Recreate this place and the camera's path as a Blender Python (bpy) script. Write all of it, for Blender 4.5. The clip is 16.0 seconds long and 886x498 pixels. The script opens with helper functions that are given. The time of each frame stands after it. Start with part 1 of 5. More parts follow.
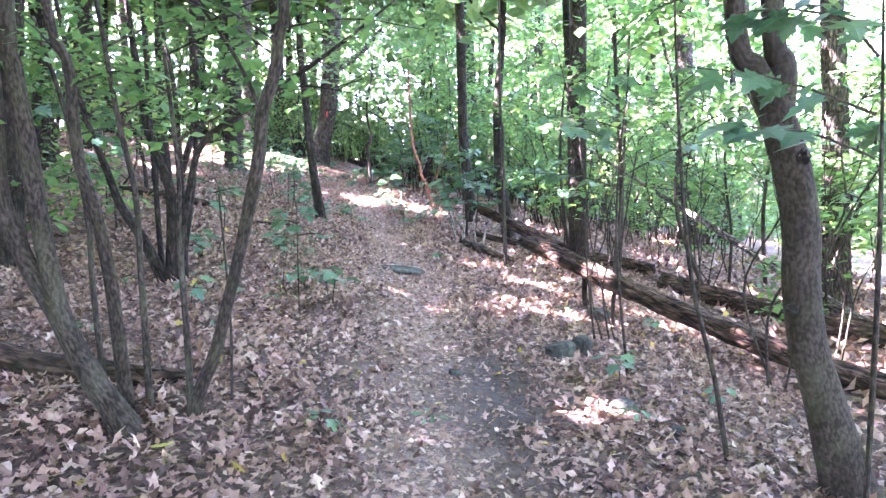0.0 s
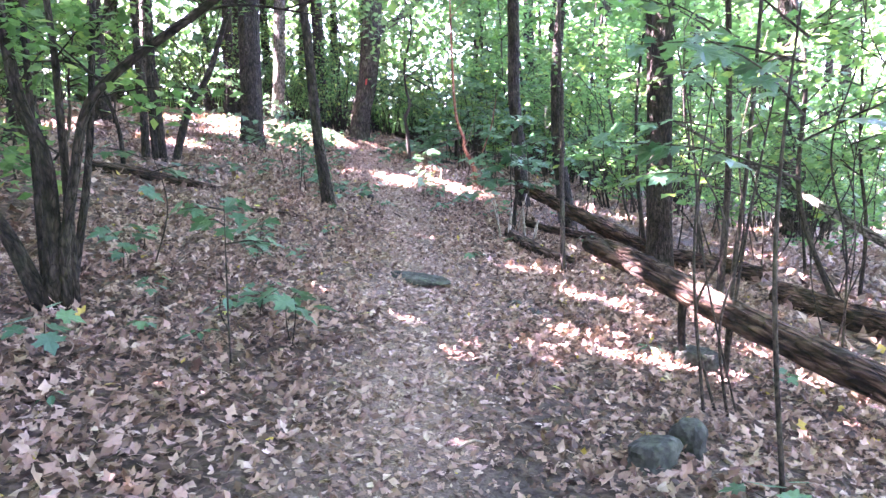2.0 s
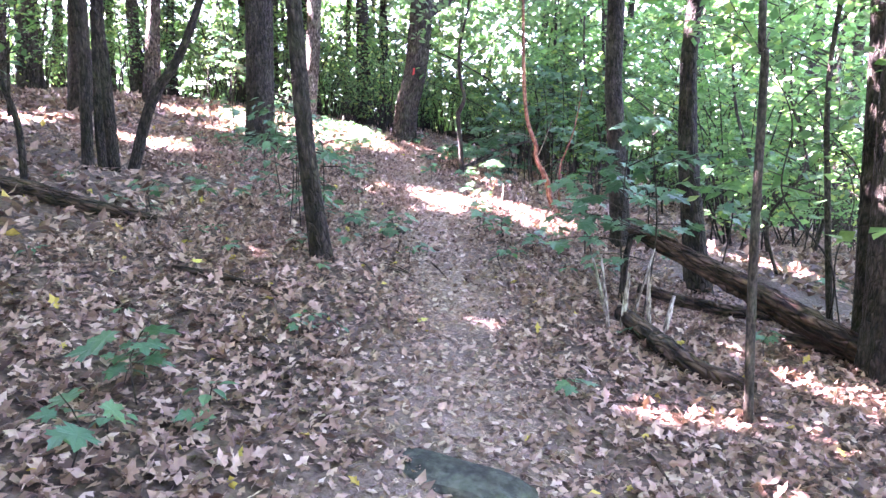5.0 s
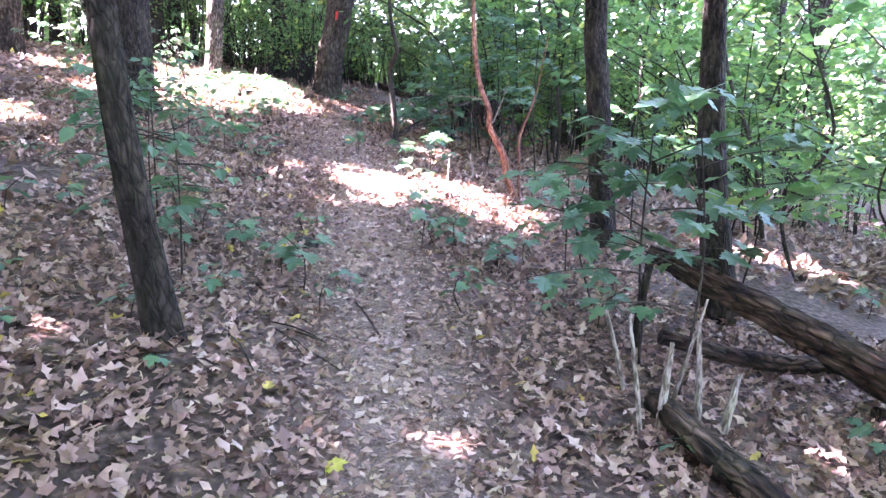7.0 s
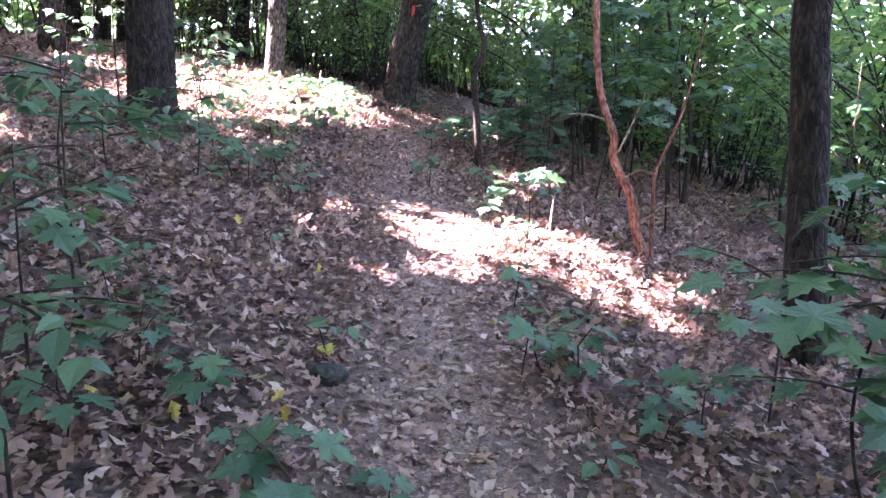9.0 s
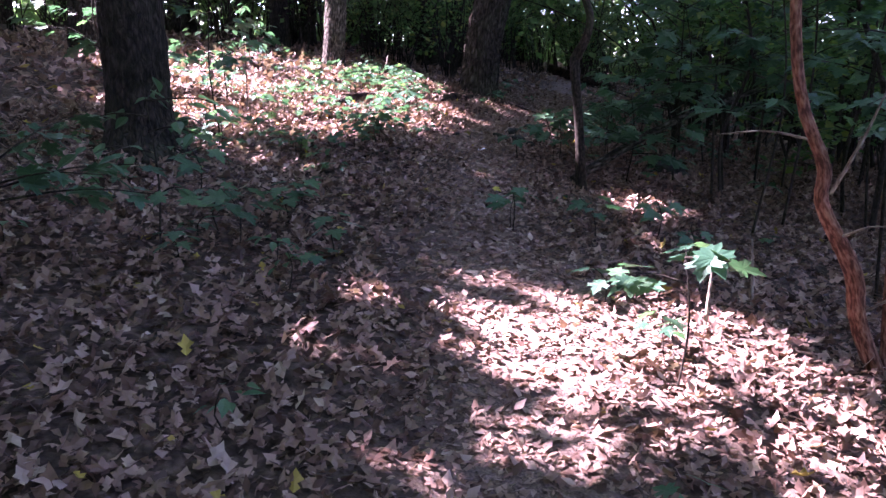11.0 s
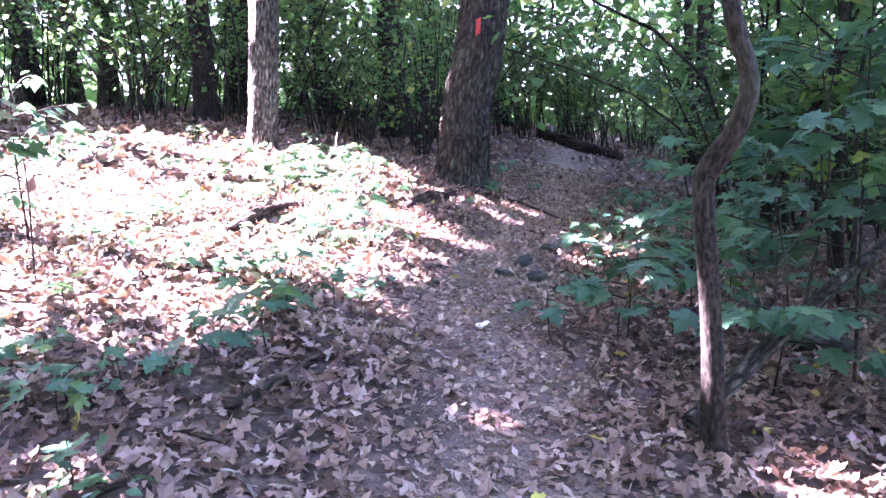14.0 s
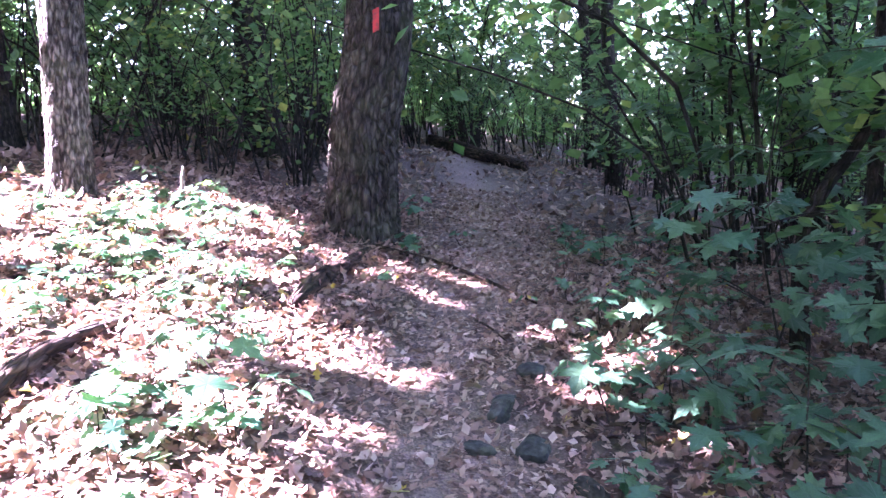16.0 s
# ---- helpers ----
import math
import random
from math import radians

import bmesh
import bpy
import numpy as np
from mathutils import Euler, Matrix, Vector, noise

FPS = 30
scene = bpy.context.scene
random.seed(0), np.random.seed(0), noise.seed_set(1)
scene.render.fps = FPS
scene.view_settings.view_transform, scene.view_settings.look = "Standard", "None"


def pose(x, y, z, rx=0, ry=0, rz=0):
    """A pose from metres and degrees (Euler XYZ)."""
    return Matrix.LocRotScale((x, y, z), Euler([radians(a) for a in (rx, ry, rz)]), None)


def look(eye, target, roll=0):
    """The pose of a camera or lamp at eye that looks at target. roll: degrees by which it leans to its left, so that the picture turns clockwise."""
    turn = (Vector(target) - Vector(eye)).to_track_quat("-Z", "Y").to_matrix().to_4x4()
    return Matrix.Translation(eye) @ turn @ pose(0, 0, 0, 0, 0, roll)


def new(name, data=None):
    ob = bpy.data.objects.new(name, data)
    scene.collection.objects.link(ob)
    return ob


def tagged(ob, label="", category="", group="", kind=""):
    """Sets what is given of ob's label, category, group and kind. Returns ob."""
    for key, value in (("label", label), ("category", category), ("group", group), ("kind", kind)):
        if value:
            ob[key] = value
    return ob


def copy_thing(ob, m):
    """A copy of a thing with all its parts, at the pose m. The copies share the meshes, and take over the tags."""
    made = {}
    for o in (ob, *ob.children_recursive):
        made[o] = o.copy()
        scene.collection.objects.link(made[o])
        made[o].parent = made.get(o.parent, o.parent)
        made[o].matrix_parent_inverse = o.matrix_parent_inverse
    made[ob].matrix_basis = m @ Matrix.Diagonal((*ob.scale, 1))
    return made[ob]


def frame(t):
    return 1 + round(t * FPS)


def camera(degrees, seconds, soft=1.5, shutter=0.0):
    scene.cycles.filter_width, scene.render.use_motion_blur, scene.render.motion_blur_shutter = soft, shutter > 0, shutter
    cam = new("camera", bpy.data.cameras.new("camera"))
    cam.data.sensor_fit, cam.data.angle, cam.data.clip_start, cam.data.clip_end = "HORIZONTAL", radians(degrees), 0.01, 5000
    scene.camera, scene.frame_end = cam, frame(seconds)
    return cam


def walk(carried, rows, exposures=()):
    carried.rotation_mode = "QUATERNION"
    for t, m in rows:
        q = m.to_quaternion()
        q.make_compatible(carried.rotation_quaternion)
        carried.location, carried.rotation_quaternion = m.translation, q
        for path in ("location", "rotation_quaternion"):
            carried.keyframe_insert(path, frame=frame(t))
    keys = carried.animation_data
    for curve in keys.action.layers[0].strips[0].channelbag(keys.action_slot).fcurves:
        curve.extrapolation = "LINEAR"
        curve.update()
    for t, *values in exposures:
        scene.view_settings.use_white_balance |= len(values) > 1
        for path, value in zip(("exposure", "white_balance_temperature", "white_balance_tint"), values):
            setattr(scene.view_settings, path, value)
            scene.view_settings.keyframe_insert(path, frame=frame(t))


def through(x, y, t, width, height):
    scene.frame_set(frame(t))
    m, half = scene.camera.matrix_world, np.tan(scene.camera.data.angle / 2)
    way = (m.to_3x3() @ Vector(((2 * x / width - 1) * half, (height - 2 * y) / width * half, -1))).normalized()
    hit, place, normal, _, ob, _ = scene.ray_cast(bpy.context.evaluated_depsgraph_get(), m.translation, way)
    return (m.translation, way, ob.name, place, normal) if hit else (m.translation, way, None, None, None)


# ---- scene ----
cam = camera(65, 16.0, soft=1.5)
PATH = [
    (0.0, pose(0.000, 0.000, 1.487, 85.57, 0.61, 3.78)),
    (0.5, pose(0.062, 0.606, 1.495, 84.16, 2.45, 4.93)),
    (1.0, pose(0.097, 1.170, 1.538, 84.63, 2.55, 4.75)),
    (1.5, pose(0.087, 1.756, 1.545, 85.21, 0.46, 7.15)),
    (2.0, pose(0.067, 2.365, 1.535, 83.61, 0.42, 8.61)),
    (2.5, pose(-0.004, 3.020, 1.554, 83.28, -1.36, 11.13)),
    (3.0, pose(-0.126, 3.599, 1.597, 82.03, -2.05, 12.15)),
    (3.5, pose(-0.201, 4.159, 1.680, 81.72, -0.99, 12.68)),
    (4.0, pose(-0.311, 4.701, 1.721, 83.24, -2.16, 15.16)),
    (4.5, pose(-0.442, 5.230, 1.774, 83.09, -2.76, 15.15)),
    (5.0, pose(-0.581, 5.792, 1.811, 83.37, -1.01, 13.04)),
    (5.2, pose(-0.608, 6.016, 1.819, 82.59, -0.27, 12.13)),
    (7.3, pose(-1.067, 8.077, 2.079, 78.75, -1.01, 7.35)),
    (7.5, pose(-1.094, 8.260, 2.084, 78.05, -1.69, 8.16)),
    (8.0, pose(-1.230, 8.848, 2.112, 76.86, -1.78, 11.29)),
    (8.5, pose(-1.390, 9.361, 2.216, 78.66, -1.75, 12.44)),
    (9.0, pose(-1.516, 9.991, 2.232, 79.46, -1.74, 13.92)),
    (9.5, pose(-1.701, 10.582, 2.298, 79.60, -3.37, 16.70)),
    (9.7, pose(-1.774, 10.806, 2.342, 79.32, -2.76, 16.98)),
    (11.8, pose(-2.249, 12.823, 2.558, 76.92, 0.34, 23.23)),
    (12.0, pose(-2.328, 13.065, 2.583, 77.44, 0.03, 23.57)),
    (12.5, pose(-2.489, 13.630, 2.643, 78.29, 0.22, 22.58)),
    (13.0, pose(-2.684, 14.174, 2.724, 79.62, -0.06, 22.33)),
    (13.5, pose(-2.917, 14.657, 2.804, 80.48, 0.06, 20.32)),
    (14.0, pose(-3.156, 15.161, 2.874, 81.76, 2.07, 18.88)),
    (14.5, pose(-3.416, 15.622, 2.976, 82.43, 2.62, 14.78)),
    (15.0, pose(-3.632, 16.119, 3.040, 82.06, 4.61, 11.58)),
    (15.5, pose(-3.832, 16.653, 3.143, 81.08, 4.58, 10.25)),
    (16.0, pose(-3.994, 17.159, 3.249, 80.64, 3.75, 8.31)),
]
walk(cam, PATH, exposures=((0, 6.6, 6250, 57), (2.5, 6.45, 6300, 58), (3.5, 6.75, 6300, 59), (5, 6.45, 6300, 59), (7.5, 6.25, 6250, 60), (9, 5.55, 6250, 62), (9.7, 5.15, 6200, 62), (11.8, 3.5, 6000, 62), (12, 3.6, 6000, 63), (12.2, 4.4, 5950, 64), (12.5, 5.15, 5900, 63), (13.5, 5.95, 5800, 64), (14.5, 5.9, 5750, 65), (16, 5.8, 5750, 65)))

# fitted shape of the slope
TH = (0.5273, 0.7200, 0.0616, -0.1311, -0.1728, -0.0432)

# ---- light ----
SUN_DIR = Vector((-0.66, -0.07, 0.75)).normalized()
world = bpy.data.worlds.new("sky")
scene.world = world
world.use_nodes = True
wn = world.node_tree
bg = wn.nodes["Background"]
sky = wn.nodes.new("ShaderNodeTexSky")
sky.sky_type = "NISHITA"
sky.sun_disc = False
sky.sun_elevation = math.asin(SUN_DIR.z)
sky.sun_rotation = math.atan2(SUN_DIR.x, SUN_DIR.y)
wn.links.new(sky.outputs[0], bg.inputs[0])
bg.inputs[1].default_value = 0.1
sun_data = bpy.data.lights.new("sun", "SUN")
sun_data.energy, sun_data.angle, sun_data.color = 5.0, radians(0.5), (1.0, 0.95, 0.88)
sun = new("sun", sun_data)
sun.matrix_world = look(SUN_DIR * 60, (0, 0, 0))

# ---- materials ----
def material(name):
    m = bpy.data.materials.new(name)
    m.use_nodes = True
    return m, m.node_tree, m.node_tree.nodes["Principled BSDF"]


def ramp(tree, stops):
    n = tree.nodes.new("ShaderNodeValToRGB")
    e = n.color_ramp.elements
    while len(e) < len(stops):
        e.new(0.5)
    for el, (p, c) in zip(e, stops):
        el.position, el.color = p, (*c, 1)
    return n


def tex_noise(tree, scale, detail=4, stretch=(1, 1, 1), grain=False):
    co = tree.nodes.new("ShaderNodeAttribute" if grain else "ShaderNodeTexCoord")
    if grain:
        co.attribute_name = "grain"
    mp = tree.nodes.new("ShaderNodeMapping")
    mp.inputs["Scale"].default_value = stretch
    n = tree.nodes.new("ShaderNodeTexNoise")
    n.inputs["Scale"].default_value, n.inputs["Detail"].default_value = scale, detail
    tree.links.new(co.outputs["Vector" if grain else "Object"], mp.inputs[0])
    tree.links.new(mp.outputs[0], n.inputs[0])
    return n


def mix_colour(tree, fac, a, b, mode="MIX"):
    n = tree.nodes.new("ShaderNodeMix")
    n.data_type, n.blend_type = "RGBA", mode
    for sock, v in ((0, fac), (6, a), (7, b)):
        if isinstance(v, (int, float)):
            n.inputs[sock].default_value = v
        elif isinstance(v, tuple):
            n.inputs[sock].default_value = (*v, 1)
        else:
            tree.links.new(v, n.inputs[sock])
    return n.outputs[2]


def attribute(tree, name):
    n = tree.nodes.new("ShaderNodeAttribute")
    n.attribute_name = name
    return n.outputs["Fac"]


def bump(tree, bsdf, height, strength, distance):
    b = tree.nodes.new("ShaderNodeBump")
    b.inputs["Strength"].default_value, b.inputs["Distance"].default_value = strength, distance
    tree.links.new(height, b.inputs["Height"])
    tree.links.new(b.outputs[0], bsdf.inputs["Normal"])


def bark_material(name, dark, mid, light, moss=0.0, scale=9.0, stretch=(1, 1, 0.42), relief=0.02, grain=True, plates=0.0):
    m, t, p = material(name)
    fine = tex_noise(t, scale * 5, 8, stretch, grain)
    big = tex_noise(t, scale * 0.35, 3)
    r = ramp(t, [(0.4, dark), (0.5, mid), (0.66, light)])
    t.links.new(fine.outputs["Fac"], r.inputs[0])
    patch = ramp(t, [(0.4, (0.75, 0.72, 0.68)), (0.65, (1.2, 1.18, 1.12))])
    t.links.new(big.outputs["Fac"], patch.inputs[0])
    col = mix_colour(t, 1.0, r.outputs[0], patch.outputs[0], "MULTIPLY")
    height = fine.outputs["Fac"]
    if plates:
        warp = tex_noise(t, plates * 0.6, 3, (1, 1, 0.35), grain)
        shift = t.nodes.new("ShaderNodeVectorMath")
        shift.operation = "MULTIPLY_ADD"
        shift.inputs[1].default_value = (0.05, 0.05, 0.05)
        t.links.new(warp.outputs["Color"], shift.inputs[0])
        t.links.new(warp.inputs[0].links[0].from_socket, shift.inputs[2])
        cell = t.nodes.new("ShaderNodeTexVoronoi")
        cell.feature = "DISTANCE_TO_EDGE"
        cell.inputs["Scale"].default_value = plates
        t.links.new(shift.outputs[0], cell.inputs["Vector"])
        crack = ramp(t, [(0.0, (0.42, 0.4, 0.38)), (0.1, (0.8, 0.79, 0.78)), (0.28, (1.15, 1.14, 1.12))])
        t.links.new(cell.outputs["Distance"], crack.inputs[0])
        col = mix_colour(t, 1.0, col, crack.outputs[0], "MULTIPLY")
        total = t.nodes.new("ShaderNodeMath")
        total.operation = "MULTIPLY_ADD"
        total.inputs[1].default_value = 0.35
        t.links.new(fine.outputs["Fac"], total.inputs[0])
        t.links.new(crack.outputs[0], total.inputs[2])
        height = total.outputs[0]
    if moss:
        g = tex_noise(t, 5.0, 5)
        gr = ramp(t, [(0.5, (0, 0, 0)), (0.68, (moss, moss, moss))])
        t.links.new(g.outputs["Fac"], gr.inputs[0])
        col = mix_colour(t, gr.outputs[0], col, (0.11, 0.13, 0.07))
    t.links.new(col, p.inputs["Base Color"])
    p.inputs["Roughness"].default_value = 0.9
    p.inputs["Specular IOR Level"].default_value = 0.25
    bump(t, p, height, 0.9, relief)
    return m


def leaf_material(name, stops, through=0.4, gloss=0.5):
    m, t, p = material(name)
    info = t.nodes.new("ShaderNodeObjectInfo")
    add = t.nodes.new("ShaderNodeMath")
    add.operation = "ADD"
    t.links.new(attribute(t, "tint"), add.inputs[0])
    sc = t.nodes.new("ShaderNodeMath")
    sc.operation = "MULTIPLY"
    sc.inputs[1].default_value = 0.25
    t.links.new(info.outputs["Random"], sc.inputs[0])
    t.links.new(sc.outputs[0], add.inputs[1])
    r = ramp(t, stops)
    t.links.new(add.outputs[0], r.inputs[0])
    n = tex_noise(t, 25.0, 3)
    nr = ramp(t, [(0.3, (0.8, 0.8, 0.8)), (0.7, (1.15, 1.15, 1.15))])
    t.links.new(n.outputs["Fac"], nr.inputs[0])
    col = mix_colour(t, 1.0, r.outputs[0], nr.outputs[0], "MULTIPLY")
    t.links.new(col, p.inputs["Base Color"])
    p.inputs["Roughness"].default_value = gloss
    p.inputs["Specular IOR Level"].default_value = 0.4
    if through:
        tr = t.nodes.new("ShaderNodeBsdfTranslucent")
        glow = mix_colour(t, 1.0, col, (1.5, 1.75, 1.1), "MULTIPLY")
        t.links.new(glow, tr.inputs[0])
        ms = t.nodes.new("ShaderNodeMixShader")
        ms.inputs[0].default_value = through
        t.links.new(p.outputs[0], ms.inputs[1])
        t.links.new(tr.outputs[0], ms.inputs[2])
        t.links.new(ms.outputs[0], t.nodes["Material Output"].inputs[0])
    return m


M_BARK = bark_material("oak_bark", (0.022, 0.019, 0.015), (0.052, 0.045, 0.037), (0.098, 0.087, 0.073), 0.25, 7.0, (1, 1, 0.3), relief=0.06, plates=22)
M_BARK_DARK = bark_material("dark_bark", (0.011, 0.0095, 0.008), (0.027, 0.023, 0.019), (0.052, 0.044, 0.037), 0.1, 7.0, (1, 1, 0.35), plates=34)
M_BARK_THIN = bark_material("sapling_bark", (0.012, 0.0098, 0.008), (0.031, 0.026, 0.021), (0.06, 0.051, 0.042), 0.2, 16.0, (1, 1, 0.4), 0.006)
M_BARK_SMOOTH = bark_material("smooth_bark", (0.018, 0.015, 0.012), (0.034, 0.028, 0.023), (0.056, 0.047, 0.039), 0.2, 12.0, (1, 1, 0.6), 0.01)
M_BARK_GREY = bark_material("grey_bark", (0.032, 0.03, 0.025), (0.1, 0.095, 0.082), (0.21, 0.2, 0.178), 0.25, 8.0, (1, 1, 0.3), relief=0.05, plates=26)
M_RED_BARK = bark_material("red_bark", (0.08, 0.032, 0.022), (0.2, 0.085, 0.06), (0.33, 0.19, 0.14), 0.0, 14.0, (1, 1, 0.3), 0.006)
M_LOG = bark_material("rotten_wood", (0.01, 0.006, 0.005), (0.04, 0.024, 0.017), (0.11, 0.074, 0.055), 0.1, 6.0, (1, 1, 0.2), 0.03, plates=22)
M_DEAD = bark_material("dead_branch", (0.1, 0.085, 0.07), (0.25, 0.22, 0.19), (0.45, 0.42, 0.38), 0.0, 14.0, (1, 1, 0.25), 0.006)
M_STONE = bark_material("field_stone", (0.028, 0.032, 0.03), (0.045, 0.052, 0.048), (0.075, 0.083, 0.077), 0.2, 5.0, (1, 1, 1), 0.02, False)
M_LEAF = leaf_material("understory_leaf", [(0.0, (0.032, 0.085, 0.034)), (0.5, (0.07, 0.155, 0.065)), (0.85, (0.12, 0.22, 0.085)), (1.15, (0.22, 0.27, 0.08))], 0.52)
M_CANOPY = leaf_material("canopy_leaf", [(0.0, (0.04, 0.085, 0.04)), (0.6, (0.08, 0.15, 0.07)), (1.2, (0.13, 0.2, 0.09))], 0.5)
M_HERB = leaf_material("seedling_leaf", [(0.0, (0.028, 0.085, 0.052)), (0.5, (0.048, 0.13, 0.078)), (0.9, (0.085, 0.18, 0.085)), (1.2, (0.2, 0.26, 0.06))], 0.3, 0.4)
M_LITTER = leaf_material("dry_leaf", [(0.0, (0.024, 0.014, 0.011)), (0.25, (0.1, 0.054, 0.04)), (0.5, (0.245, 0.148, 0.115)), (0.72, (0.355, 0.235, 0.193)), (0.93, (0.46, 0.35, 0.29)), (0.965, (0.4, 0.16, 0.05)), (1.1, (0.38, 0.28, 0.06))], 0.12, 0.55)
M_PAPER, tp_, pp_ = material("white_paper")
pp_.inputs["Base Color"].default_value, pp_.inputs["Roughness"].default_value = (0.75, 0.75, 0.78, 1), 0.7
M_BLAZE, tb_, pb_ = material("red_trail_paint")
nb_ = tex_noise(tb_, 30, 4)
rb_ = ramp(tb_, [(0.35, (0.2, 0.03, 0.022)), (0.6, (0.48, 0.025, 0.018))])
tb_.links.new(nb_.outputs["Fac"], rb_.inputs[0])
tb_.links.new(rb_.outputs[0], pb_.inputs["Base Color"])
pb_.inputs["Roughness"].default_value = 0.6

M_SOIL, ts_, ps_ = material("forest_floor")
na, nb2, nc2 = tex_noise(ts_, 22, 6), tex_noise(ts_, 1.1, 4), tex_noise(ts_, 90, 3)
ra = ramp(ts_, [(0.3, (0.02, 0.013, 0.01)), (0.5, (0.065, 0.043, 0.032)), (0.7, (0.16, 0.11, 0.085))])
rs = ramp(ts_, [(0.3, (0.07, 0.05, 0.042)), (0.52, (0.2, 0.142, 0.117)), (0.72, (0.33, 0.245, 0.205))])
ts_.links.new(na.outputs["Fac"], ra.inputs[0])
ts_.links.new(nc2.outputs["Fac"], rs.inputs[0])
soil = mix_colour(ts_, attribute(ts_, "trail"), ra.outputs[0], rs.outputs[0])
rl = ramp(ts_, [(0.35, (0.75, 0.74, 0.73)), (0.65, (1.15, 1.13, 1.12))])
ts_.links.new(nb2.outputs["Fac"], rl.inputs[0])
dry = mix_colour(ts_, 1.0, soil, rl.outputs[0], "MULTIPLY")
wet = mix_colour(ts_, 1.0, dry, (0.33, 0.36, 0.4), "MULTIPLY")
ts_.links.new(mix_colour(ts_, attribute(ts_, "damp"), dry, wet), ps_.inputs["Base Color"])
ps_.inputs["Roughness"].default_value = 0.95
bump(ts_, ps_, na.outputs["Fac"], 1.0, 0.03)

# ---- mesh tools ----
rng = np.random.default_rng(7)


def make_mesh(name, verts, faces, mat, smooth=True, tint=None):
    """One mesh from an array of corners and a list of arrays of faces (each all triangles or all quads)."""
    me = bpy.data.meshes.new(name)
    verts = np.asarray(verts, dtype=np.float32)
    faces = [np.asarray(f, dtype=np.int32) for f in faces if len(f)]
    loops = np.concatenate([f.ravel() for f in faces])
    sizes = np.concatenate([np.full(len(f), f.shape[1], dtype=np.int32) for f in faces])
    me.vertices.add(len(verts))
    me.vertices.foreach_set("co", verts.ravel())
    me.loops.add(len(loops))
    me.loops.foreach_set("vertex_index", loops)
    me.polygons.add(len(sizes))
    me.polygons.foreach_set("loop_start", np.concatenate([[0], np.cumsum(sizes)[:-1]]).astype(np.int32))
    me.polygons.foreach_set("use_smooth", np.full(len(sizes), smooth))
    me.update(calc_edges=True)
    if tint is not None:
        me.attributes.new("tint", "FLOAT", "POINT").data.foreach_set("value", np.asarray(tint, dtype=np.float32))
    me.materials.append(mat)
    return me


def thing(name, at, label, category, group="", kind=""):
    ob = new(name)
    ob.empty_display_size = 0.1
    ob.location = at
    return tagged(ob, label, category, group, kind)


def part(name, me, parent, label=""):
    ob = new(name, me)
    ob.parent = parent
    return tagged(ob, label) if label else ob


def spline(pts, n):
    """n points along a smooth curve through pts (any number of columns)."""
    p = np.asarray(pts, dtype=float)
    if len(p) == 2:
        return p[0] + np.linspace(0, 1, n)[:, None] * (p[1] - p[0])
    e = np.vstack([2 * p[0] - p[1], p, 2 * p[-1] - p[-2]])
    s = np.linspace(0, len(p) - 1, n)
    i = np.minimum(s.astype(int), len(p) - 2)
    u = (s - i)[:, None]
    a, b, c, d = e[i], e[i + 1], e[i + 2], e[i + 3]
    return 0.5 * (2 * b + (c - a) * u + (2 * a - 5 * b + 4 * c - d) * u**2 + (3 * b - a - 3 * c + d) * u**3)


